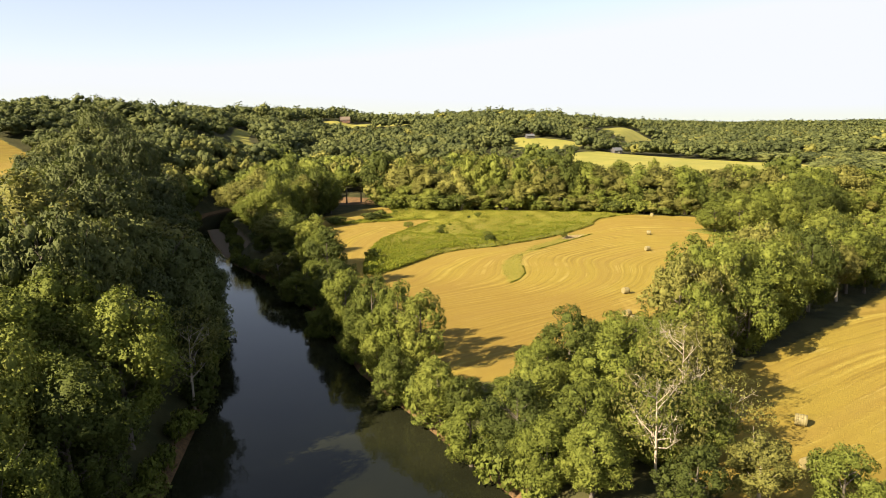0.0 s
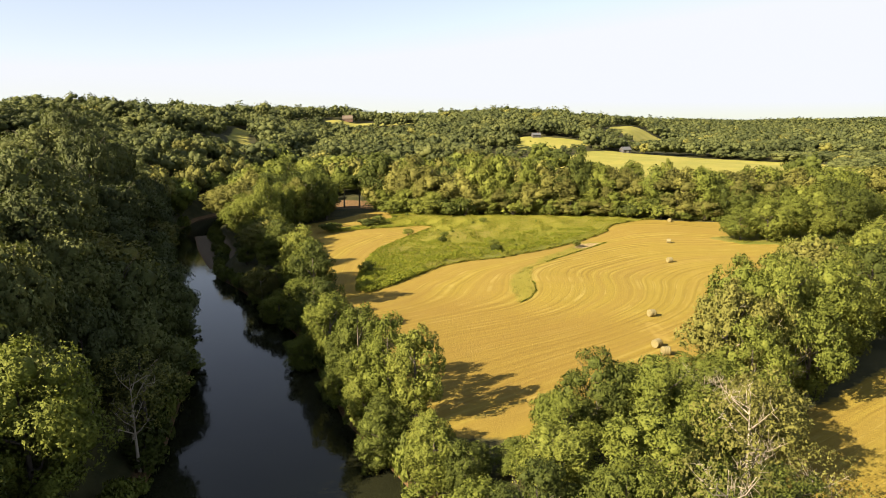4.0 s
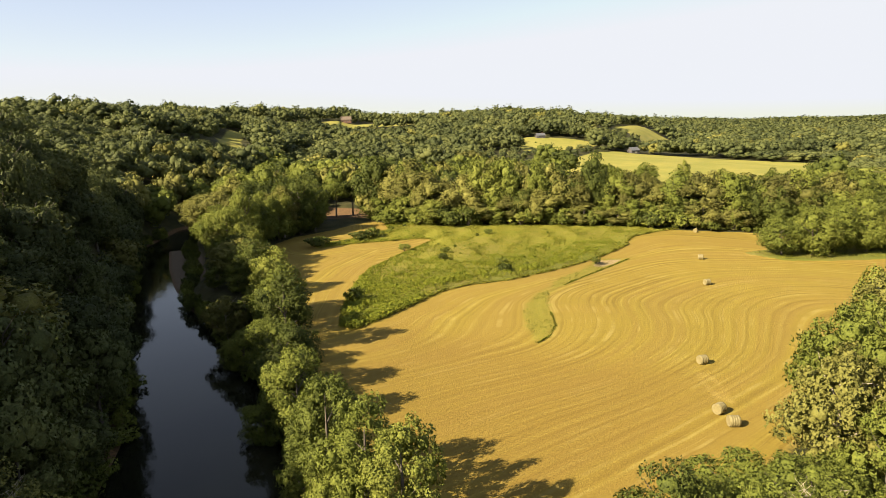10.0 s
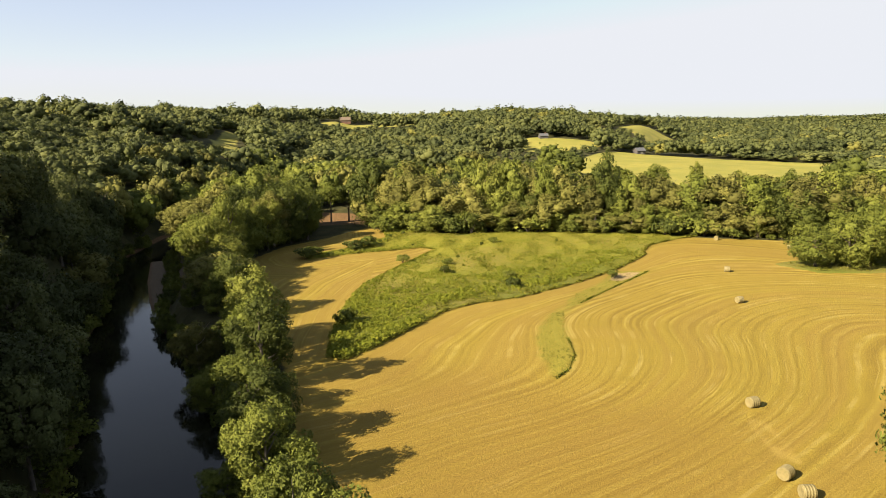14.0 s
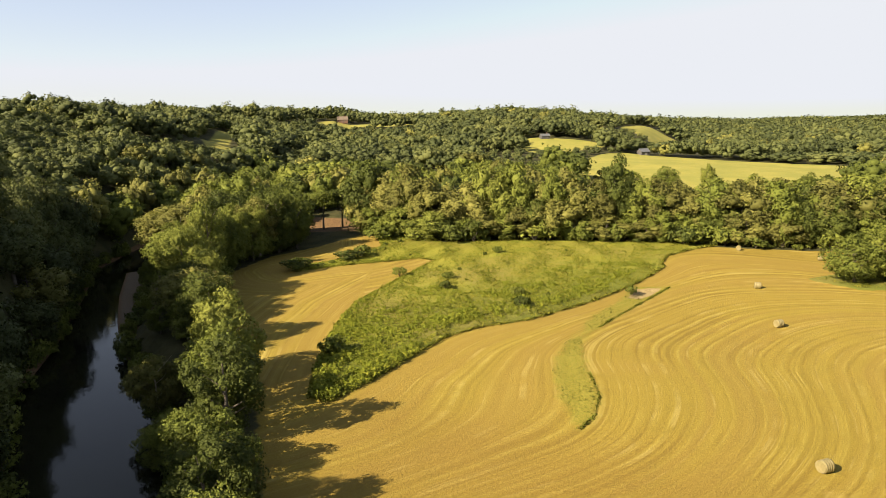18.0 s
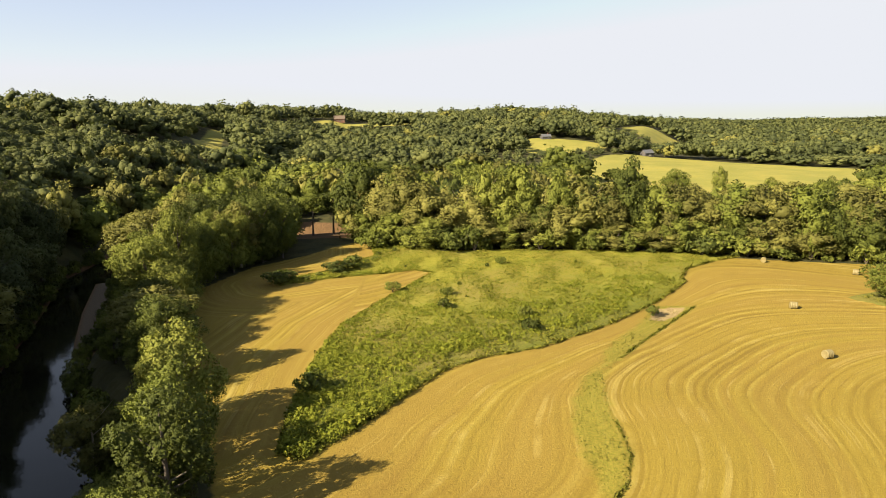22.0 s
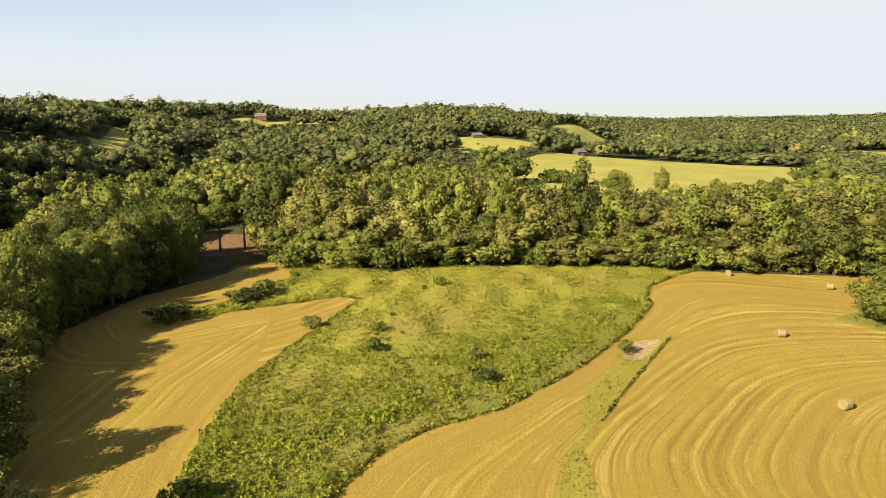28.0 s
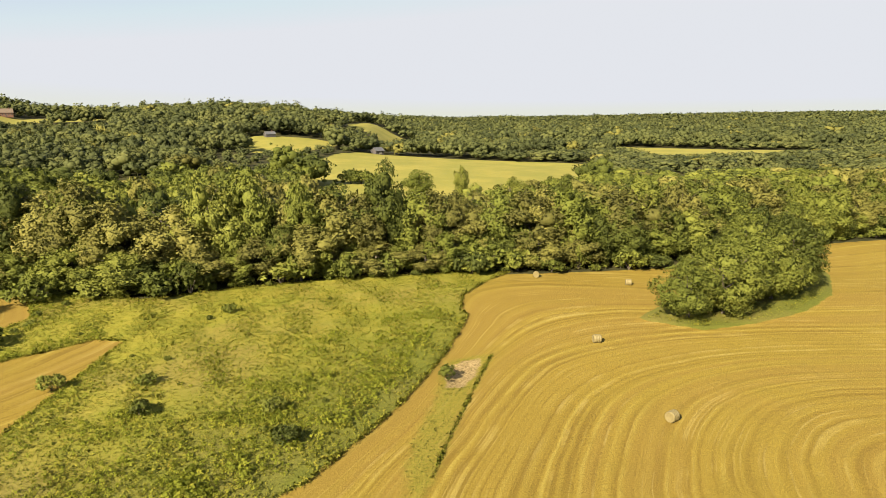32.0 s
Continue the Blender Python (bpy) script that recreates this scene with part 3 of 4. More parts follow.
def single_zone(x, y):
    """Where trees stand singly: river banks, the belt between the fields, the forest's edge."""
    s = lerp_y(WEST_BANK, y) - x
    west = (s > -2) & (s < 36) & (y > 30) & (y < 262)
    east = (x > lerp_y(EAST_BANK, y) - 2) & (within(x, y, HAYLAND) < 0) & (x < 3) & (y < 296) & (y > 40)
    belt = (x > -5) & (x < 125) & (y < 172) & (y > 20)
    rim = (np.abs(within(x, y, HAYLAND)) < 13) & (y > 225)
    return west | east | belt | rim


def wooded(x, y, margin=3.0):
    ok = (within(x, y, HAYLAND) < -margin) & (river_depth(x, y) < -1.0) & (within(x, y, GRAVEL) < -2)
    ok &= ~single_zone(x, y)
    ok &= ~((x > -50) & (x < -28) & (y > 284) & (y < 334))
    for name, poly in PASTURES.items():
        ok &= within(x, y, poly) < (-0.8 if name == "barn" else -4.0)
    for bx, by in ((194, 648), (-119, 952), (496, 968), (118, 736)):
        ok &= np.hypot((x - bx) / 14, (y - by) / 24) > 1
    return ok


def visible_from_valley(x, y, z, top):
    """Drops far trees that stand hidden behind a nearer crest."""
    d, a = np.hypot(x, y - 60), np.degrees(np.arctan2(x, y - 60))
    keep = np.ones(len(x), bool)
    for b in np.unique(np.floor(a)):
        idx = np.flatnonzero(np.floor(a) == b)
        idx = idx[np.argsort(d[idx])]
        el = (z[idx] + top[idx] - 37) / d[idx]
        ground_el = (z[idx] + top[idx] * 0.35 - 37) / d[idx]
        run = np.maximum.accumulate(ground_el)
        keep[idx] = el > run - 0.004 * (d[idx] < 900)
    return keep


# young growth before the far clearings
SCRUB = [(40, 190, 520, 655), (190, 330, 690, 900), (-175, -15, 810, 900), (-180, -120, 440, 500), (290, 480, 400, 445)]


def woods():
    bands = [(0, 240, 9.4, 420, 0.17, 20, 11), (240, 400, 10.4, 420, 0.17, 20, 12), (400, 900, 15.0, 150, 0.19, 16, 13), (900, 1700, 21.0, 50, 0.3, 11, 14), (1700, 3400, 32.0, 12, 0.65, 6, 15)]
    for lo, hi, step, leaves, size, lobes, seed in bands:
        x, y = scatter(lo, hi, step, seed, (-115, 64) if lo == 0 else (-58, 64))
        ok = wooded(x, y)
        x, y = x[ok], y[ok]
        z = land(x, y)
        r = np.random.RandomState(seed + 50)
        tall = r.uniform(8.0, 13.5, len(x)) + 2.0 * waves(x, y, 60, 21) + 3.0 * (r.uniform(0, 1, len(x)) < 0.15)
        tall = np.clip(tall, 7, 18)
        for x0, x1, y0, y1 in SCRUB:
            tall = np.where((x > x0) & (x < x1) & (y > y0) & (y < y1), np.minimum(tall, 5.5), tall)
        if hi > 600:
            seen = visible_from_valley(x, y, z, tall)
            x, y, z, tall = x[seen], y[seen], z[seen], tall[seen]
        tall = tall + np.where(np.hypot(x, y - 60) > 400, 3.0, 0.0) * (tall > 6)
        wide = np.clip(step, 9, 20) * r.uniform(0.44, 0.66, len(x)) * (0.5 + 0.5 * tall / 12)
        wide = np.minimum(wide, 0.72 * tall)
        bottom = (np.abs(z) < 5) & (y < 360) & (y > 262)
        pale = r.uniform(0, 1, len(x)) < np.where(bottom, 0.25 + 0.5 * smooth(waves(x, y, 70, 33), -0.5, 0.5), 0.04)
        tall = np.where((x > 55) & (y > 262) & (y < 400), np.clip(tall, 8.0, 15 - 0.045 * (y - 262)), tall)
        tall = np.where((x > 240) & (x < 620) & (y > 330) & (y < 620), np.minimum(tall, 8.0), tall)
        tall = np.where((x < -78) & (y > 110) & (y < 200), np.minimum(tall, 6.0), tall)
        tall = np.where((x < -95) & (y > 200) & (y < 330), np.minimum(tall, 10.5), tall)
        tall = np.where((x < -150) & (y > 270) & (y < 430), np.minimum(tall, 9.0), tall)
        tall = np.where(bottom & (x < 60), np.clip(tall + 3.5 + 2.5 * pale, 12, 20), tall)
        protos = crown_prototypes(5, leaves, size, lobes, seed * 7, 0.2 if lo < 400 else 0.1, BALL if lo < 400 else COARSE_BALL)
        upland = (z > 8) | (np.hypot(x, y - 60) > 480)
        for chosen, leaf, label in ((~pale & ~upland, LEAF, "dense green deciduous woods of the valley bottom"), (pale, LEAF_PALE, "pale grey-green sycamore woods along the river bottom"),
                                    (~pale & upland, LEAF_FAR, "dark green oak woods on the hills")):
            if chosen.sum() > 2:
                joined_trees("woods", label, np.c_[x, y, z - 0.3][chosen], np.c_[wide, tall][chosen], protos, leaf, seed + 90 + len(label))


woods()


# ---- trees that stand singly ----
def kinds_of_tree():
    """The first tree of each kind, with its plain size: (tree, height, radius, used)."""
    out = {}

    def add(key, *a, **k):
        out[key] = [make_tree(*a, **k), a[2], a[3], False]
    for i in range(4):
        add("oak%d" % i, "oak_tree", 100 + i, 12.0, 4.7, 8000, 0.28, LEAF, "broad green oak tree with dense leafy crown", lobes=34 + 5 * i, spread=0.29, low=0.03, skirt=-0.04, group="trees of the valley")
    for i in range(2):
        add("pale%d" % i, "sycamore_tree", 120 + i, 13.0, 4.8, 5500, 0.32, LEAF_PALE, "pale grey-green sycamore tree with airy crown", lobes=40, low=0.12, bark=BARK_PALE, group="sycamores of the valley", twigs=1, spread=0.26)
    for i in range(2):
        add("slim%d" % i, "ash_tree", 140 + i, 13.0, 3.6, 5500, 0.29, LEAF, "slender bright green tree on the river bank", lobes=38, low=0.0, skirt=-0.1, group="slender bank trees", spread=0.27)
    for i in range(3):
        add("edge%d" % i, "forest_edge_tree", 160 + i, 12.0, 4.9, 2800, 0.5, LEAF, "green tree at the edge of the bottom woods", lobes=30, spread=0.31, low=0.0, group="trees at the forest edge", skirt=-0.12, inner=0.66, squash=0.85)
    add("edgepale", "forest_edge_tree", 170, 14.0, 4.8, 2600, 0.5, LEAF_PALE, "pale sycamore at the edge of the bottom woods", lobes=30, spread=0.29, low=0.02, group="trees at the forest edge", skirt=-0.08, inner=0.66, squash=0.85)
    # the bluff's shade is put into the leaf colour: the darker hill leaves
    for i in range(3):
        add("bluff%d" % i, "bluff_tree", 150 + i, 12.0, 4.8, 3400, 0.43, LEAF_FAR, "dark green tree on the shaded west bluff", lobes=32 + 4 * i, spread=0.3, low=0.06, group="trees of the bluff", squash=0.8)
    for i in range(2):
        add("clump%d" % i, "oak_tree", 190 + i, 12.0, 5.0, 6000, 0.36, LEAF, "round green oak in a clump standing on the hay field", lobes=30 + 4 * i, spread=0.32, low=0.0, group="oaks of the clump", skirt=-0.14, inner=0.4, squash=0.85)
    add("high", "high_crowned_tree", 186, 15.0, 4.6, 2600, 0.42, LEAF, "tall tree with bare lower trunk beside the clay bank", lobes=30, low=0.42)
    add("snag", "half_bare_tree", 180, 11.0, 4.6, 1300, 0.3, LEAF_PALE, "half-bare bleached tree with sparse leaves", lobes=36, low=0.12, bark=BARK_PALE, twigs=11, inner=None, boughs=15, girth=0.17)
    add("sparse", "sparse_tree", 182, 15.0, 4.6, 1500, 0.3, LEAF_PALE, "thin tree with sparse yellowing leaves above the river", lobes=40, low=0.25, bark=BARK_PALE, twigs=9, inner=None, boughs=12, girth=0.2)
    return out


KINDS = kinds_of_tree()
pick = np.random.RandomState(77)


def plant(key, x, y, height=None, radius=None, label=""):
    tree, h0, r0, used = KINDS[key]
    h, rad = height or h0, radius or r0
    z = float(land(x, y)) - 0.1
    m = pose(x, y, z, 0, 0, pick.uniform(0, 360)) @ Matrix.Diagonal((rad / r0, rad / r0, h / h0, 1))
    if used:
        tree = copy_thing(tree, m)
    else:
        KINDS[key][3] = True
        tree.matrix_basis = m
    if label:
        tree["label"] = label
    return tree


def oak():
    return "oak%d" % pick.randint(4)


taken = []
# east bank of the river, upstream
for key, x, y, h, r in [("slim0", -4.7, 87.8, 13, 3.3), ("slim1", -8.5, 92.7, 13.5, 3.4), ("slim0", -12.8, 97.6, 15, 3.8), ("slim1", -2.5, 76, 8.5, 3.3), ("slim0", -9, 83, 8, 3.0), ("slim1", -15.4, 104, 9.5, 3.4),
                        ("oak0", -19, 113, 12.5, 4.4), ("oak1", -22, 121.6, 13, 4.6), ("oak2", -25.5, 131, 11, 4.4), ("slim1", -26, 139, 14, 4.4), ("clump1", -29.5, 148, 12, 4.6), ("clump0", -32, 157.5, 13.5, 5.2), ("pale1", -40.5, 153.5, 10.5, 4.0), ("oak3", -40, 174.5, 12.5, 5.2),
                        ("clump0", -8.6, 87, 6, 2.8), ("clump1", -3.6, 81, 6, 2.8), ("clump0", -12, 93.5, 6.5, 2.8), ("clump1", -16, 100, 6, 2.8), ("clump0", 0.5, 74, 5, 2.6)]:
    plant(key, x, y, h, r)
    taken.append((x, y))
for key, x, y, h, r in [("oak0", -46, 183, 7.5, 3.6), ("oak2", -54, 203, 15, 5.6), ("oak3", -49, 192, 8, 3.8), ("pale0", -57, 214, 11, 5.0), ("oak1", -63, 222, 11, 5.2), ("pale1", -61, 232, 15.5, 7.0), ("pale0", -69, 238, 13, 6.0), ("pale1", -74, 251, 11, 6.0),
                        ("pale0", -81, 264, 11, 6.0), ("oak2", -66, 246, 13, 5.8), ("oak0", -60, 238, 12, 5), ("oak3", -62, 256, 14, 5.5), ("edgepale", -74, 276, 15, 6), ("edge1", -62, 273, 14, 6), ("edge0", -54, 262, 12, 5), ("edge2", -52, 281, 13, 5.5)]:
    plant(key, x, y, h * 1.28, r * 1.18)
    taken.append((x, y))
for key, x, y, h, r in [("edge1", -46, 274, 11, 4.6), ("edge0", -53, 294, 13, 5), ("edge2", -66, 288, 14, 6), ("edge0", -78, 290, 14, 6), ("oak2", -24, 116, 7, 3), ("oak0", -34, 141, 7, 3.2), ("edge1", -58, 249, 10, 4.4)]:
    plant(key, x, y, h * 1.1, r * 1.15)
    taken.append((x, y))
for y in np.arange(100, 300, 5.2):
    for x in np.arange(-90, -2, 5.6):
        jx, jy = x + pick.uniform(-1.8, 1.8), y + pick.uniform(-1.8, 1.8)
        q = np.array([jx]), np.array([jy])
        clear = min(math.hypot(jx - a, jy - b) for a, b in taken) > 5.2
        if clear and within(*q, HAYLAND)[0] < -1.5 and river_depth(*q)[0] < (-6.0 if 160 < jy < 262 else -3.0) and within(*q, GRAVEL)[0] < -3.5 and jx > lerp_y(EAST_BANK, jy) and jy < 292 and not (jx > -45 and jy > 258):
            plant(oak() if jy < 230 else "edge%d" % pick.randint(3), jx, jy, pick.uniform(4, 6.5) if jy < 200 else pick.uniform(7, 12), pick.uniform(2.6, 3.4) if jy < 200 else pick.uniform(3.2, 4.6))
            taken.append((jx, jy))
# low-branched trees along the shaded side of the small western field
for t in np.arange(0.15, 0.87, 0.05):
    y = 166 + 112 * t
    x = float(np.interp(y, [166, 186, 205, 228, 250, 262, 282], [-36, -46, -52, -56, -50, -41, -31])) + pick.uniform(-1.5, 0.5)
    plant(oak() if pick.uniform() < 0.7 else "pale%d" % pick.randint(2), x, y, pick.uniform(10, 14) if y < 215 else pick.uniform(15, 19), pick.uniform(4.4, 5.8), "tall leafy tree shading the small western hay field")
# the belt between the two hay fields
for key, x, y, h, r in [("slim0", 1, 66, 8.5, 3.6), ("oak1", 6, 62, 10, 4), ("oak2", 9, 70, 9.6, 4.2), ("oak0", 15.6, 80.5, 11.5, 4.4), ("oak3", 21, 86, 7.5, 3.6), ("oak0", 11, 76, 8.8, 3.6), ("oak1", 22, 79, 11.1, 4.2), ("snag", 19, 56, 14, 4.6),
                        ("oak0", 8, 57, 9, 3.6), ("oak2", 13, 62, 10, 4), ("oak3", 17, 66, 11, 4.2), ("clump0", 20, 60, 8, 4), ("oak3", 12, 54, 8, 3.2), ("slim1", 20, 49, 8, 3), ("slim0", 6, 76, 3.6, 3.2), ("oak2", 24, 72, 12, 4.2),
                        ("oak0", 12, 84, 5.8, 3.2)]:   # west end
    plant(key, x, y, h, r)
for key, x, y, h, r in [("snag", 26, 67, 12, 4.6), ("oak2", 29, 86, 10.5, 4.8), ("pale0", 35.5, 92, 16, 4.2), ("oak3", 40.5, 98, 17, 4.8), ("oak0", 36, 86, 13, 4.4), ("oak1", 45, 98, 18, 5.4), ("pale1", 49, 104, 18.4, 6), ("oak2", 54, 113, 17.7, 5.6),
                        ("oak3", 53, 101, 16, 5), ("snag", 40, 91, 12, 4), ("oak1", 25, 60, 9, 3.6), ("pale0", 29, 73, 11, 4), ("snag", 30, 63, 7, 3.4), ("oak2", 32, 78, 12, 4.4), ("pale1", 27, 51, 10, 4), ("oak0", 33, 48, 8, 3.4),
                        ("clump0", 26, 91, 5.9, 4.4), ("clump1", 44, 106, 15, 4.8), ("clump0", 47, 93, 12, 4.6)]:   # middle
    plant(key, x, y, h, r)
for key, x, y, h, r in [("oak1", 60, 108, 16, 5.4), ("pale0", 63, 121, 16.2, 5.6), ("oak0", 70, 115, 16, 5.2), ("oak2", 72, 128, 15.8, 5.6), ("pale1", 80, 122, 16, 5), ("oak3", 83, 134, 16.1, 5.6), ("oak1", 91, 141, 15.2, 5.6), ("oak2", 90, 128, 15, 5),
                        ("oak0", 100, 137, 16, 5.4), ("oak1", 102, 148, 15.1, 5.6), ("oak3", 111, 150, 15, 5), ("clump1", 57, 104, 13, 4.8), ("clump0", 66, 127, 14.7, 5), ("clump1", 77, 133, 14.7, 5), ("clump0", 95, 147, 14.4, 5), ("oak3", 86, 128, 14, 5)]:   # east end
    plant(key, x, y, h, r)
# tall trees behind the bottom woods, before the far pasture
for x, y, h, r in [(115, 384, 14, 6.2), (132.6, 378.6, 15.5, 3.6), (136.6, 342, 16, 7.0), (142, 346, 13, 5), (156, 333, 14.5, 3.4), (90, 362, 11, 4)]:
    plant(oak(), x, y, h, r, "tall round green tree standing before the far pasture")
# the clump of oaks in the hay field
for key, x, y, h, r in [("clump1", 94, 209, 10, 5), ("clump0", 102, 208, 11, 5), ("clump0", 110, 212, 12, 5.4), ("clump1", 119, 211, 12, 5.2), ("clump1", 104, 214, 12, 5), ("clump0", 128, 214, 12, 5.4), ("clump0", 136, 219, 12, 5), ("clump1", 144, 226, 12, 5),
                        ("clump0", 126, 223, 13, 5.4), ("clump1", 152, 234, 12, 5), ("clump0", 138, 231, 13, 5)]:
    plant(key, x, y, h * 1.12, r * 1.2)
# the edge of the bottom woods
EDGE = [(-40, 297), (-26, 291), (-10, 280), (2, 273), (20, 272), (44, 270), (71, 263), (94, 256), (119, 249), (150, 250), (188, 254), (225, 250), (262, 246)]
ex, ey = np.array(EDGE, float).T
run = np.r_[0, np.cumsum(np.hypot(np.diff(ex), np.diff(ey)))]
for i, at in enumerate(np.arange(0, run[-1], 5.6)):
    x, y = np.interp(at, run, ex) + pick.uniform(-1, 1), np.interp(at, run, ey) + pick.uniform(-1.2, 1.6)
    if x < -27:
        continue
    plant("edge%d" % pick.randint(3) if pick.uniform() < 0.85 else "edgepale", x, y, pick.uniform(5, 10.5), pick.uniform(3.6, 5.4))
    plant("edge%d" % pick.randint(3) if pick.uniform() < 0.5 else "edgepale", x + pick.uniform(-2, 2), y + pick.uniform(6, 8), pick.uniform(11, 17.5) if x < 60 else pick.uniform(10, 14.5), pick.uniform(4.4, 6.6))
for x, y in ((-40.5, 297), (-34, 299)):
    plant("high", x, y, 15, 4.6)
# the foot of the bluff across the river
step = 7.4
# rows south of y = 34 are unseen, added to cast shade on the river
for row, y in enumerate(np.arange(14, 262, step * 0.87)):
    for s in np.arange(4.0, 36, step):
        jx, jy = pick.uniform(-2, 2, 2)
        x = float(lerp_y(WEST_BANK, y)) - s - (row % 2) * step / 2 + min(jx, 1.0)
        # north of y = 70 the trees get the leaves darkened for shade
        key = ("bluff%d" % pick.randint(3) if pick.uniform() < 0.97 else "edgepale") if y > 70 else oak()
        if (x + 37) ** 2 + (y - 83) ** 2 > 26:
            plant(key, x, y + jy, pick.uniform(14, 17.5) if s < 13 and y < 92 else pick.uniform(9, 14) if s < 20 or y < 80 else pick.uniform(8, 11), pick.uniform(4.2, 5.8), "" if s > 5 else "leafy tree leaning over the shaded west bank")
plant("sparse", -37, 83, 15, 4.4)
plant("sparse", -44, 63, 13, 4.2)


def bare_tree(name, seed, height, label, x, y):
    r = np.random.RandomState(seed)
    root = new(name)
    v, f = limbs(r, height, 0.17, 0.3, height * 0.32, 16, 12)
    part("trunk", v, f, BARK_PALE, root)
    root.matrix_basis = pose(x, y, float(land(x, y)))
    tagged(root, label, "dead tree")


bare_tree("dead_tree", 5, 15.5, "bare dead tree standing among green woods", 24.0, 277.5)
bare_tree("dead_tree", 6, 10.0, "bleached dead tree among the belt of oaks", 28, 81)
bare_tree("dead_tree", 7, 9.0, "bleached dead tree leaning out of the belt", 44, 92)


# ---- bushes and meadow growth ----
def make_bush(seed, label, name="bush"):
    r = np.random.RandomState(seed)
    root = new(name)
    pieces = []
    for k in range(5):
        a = k * 1.3
        pieces.append(tube([[0, 0, -0.1], [math.cos(a) * 0.25, math.sin(a) * 0.25, 0.5], [math.cos(a) * 0.6, math.sin(a) * 0.6, 1.0]], [0.04, 0.03, 0.01], 4))
    v, f = join(pieces)
    part("woody_base", v, f, BARK, root)
    p, way, soft = crown_points(r, 420, 1.0, 1.35, 18, spread=0.34, squash=0.9)
    set_normals(part("foliage", leaf_sprays(p, way, 0.26, r), spray_faces(len(p)), LEAF, root), soft.repeat(SPRAY, 0))
    return tagged(root, label, "bush", "bushes in the meadow" if name == "bush" else "shrubs on the river bank")


BUSHES = [make_bush(300 + i, "low leafy green bush in the unmown meadow") for i in range(3)]
bush_used = [False] * 3


def put_bush(x, y, r, h):
    k = pick.randint(3)
    m = pose(x, y, float(land(x, y)) + 0.2, 0, 0, pick.uniform(0, 360)) @ Matrix.Diagonal((r, r, h / 1.35, 1))
    if bush_used[k]:
        return copy_thing(BUSHES[k], m)
    bush_used[k] = True
    BUSHES[k].matrix_basis = m
    return BUSHES[k]


for x, y, r, h in [(-18, 168, 1.9, 2.8), (13, 246, 0.7, 0.9), (5, 227, 0.6, 0.8), (6, 216, 0.7, 0.8), (1, 208, 0.9, 0.9), (16, 202, 0.9, 0.9), (23, 202, 0.9, 1.0), (0, 231, 0.8, 0.9), (-17, 255, 1.2, 1.2), (-18, 273, 2.2, 2.2), (2, 218, 0.8, 0.8),
                   (36.7, 249.6, 0.9, 1.3), (17, 249, 0.8, 0.9), (-4, 229, 0.8, 0.9), (-10, 222, 1.0, 1.0), (14, 197, 1.0, 1.0), (16, 193, 1.0, 1.0), (-8, 246, 0.9, 0.8), (41.6, 204.0, 0.8, 0.7), (41.0, 202.4, 0.7, 0.6), (43.0, 205.6, 0.6, 0.5)]:
    put_bush(x, y, r * (0.8 if r < 1.1 else 1.0), h)
for x, y in [(-37, 230), (-34, 231.5), (-31, 233), (-28.5, 236.5), (-25, 240.5), (-21.5, 246), (-18.5, 252), (-16.5, 257), (-23, 238), (-16, 262), (-12, 268)]:
    put_bush(x, y, pick.uniform(1.2, 1.9), pick.uniform(1.1, 1.7))
for t in np.arange(0, 1.0, 0.08):
    put_bush(92 + 48 * t + pick.uniform(-1, 1), 472 - 36 * t + pick.uniform(-1, 1), pick.uniform(1.6, 3.0), pick.uniform(2, 3.6))
# willow scrub along both water lines
BANK_SHRUB = make_bush(310, "willow shrub hanging over the river's edge", "bank_shrub")
first = True
for y in np.arange(26, 290, 3.6):
    for line, side in ((WEST_BANK, -1), (EAST_BANK, 1)):
        if pick.uniform() < 0.9:
            yy = y + pick.uniform(-1.5, 1.5)
            x = float(lerp_y(line, yy)) + side * pick.uniform(0.2, 1.6)
            r, h = pick.uniform(0.9, 1.8), pick.uniform(1.2, 2.8)
            m = pose(x, yy, float(land(x, yy)) - 0.1, 0, 0, pick.uniform(0, 360)) @ Matrix.Diagonal((r, r, h / 1.35, 1))
            if first:
                BANK_SHRUB.matrix_basis, first = m, False
            else:
                copy_thing(BANK_SHRUB, m)
# scrub along the forest's foot and the field's corners
for at in np.arange(16, run[-1] - 40, 3.4):
    put_bush(np.interp(at, run, ex) + pick.uniform(-1.5, 1.5), np.interp(at, run, ey) - pick.uniform(2.5, 5.5), pick.uniform(1.4, 2.8), pick.uniform(1.4, 3.4))


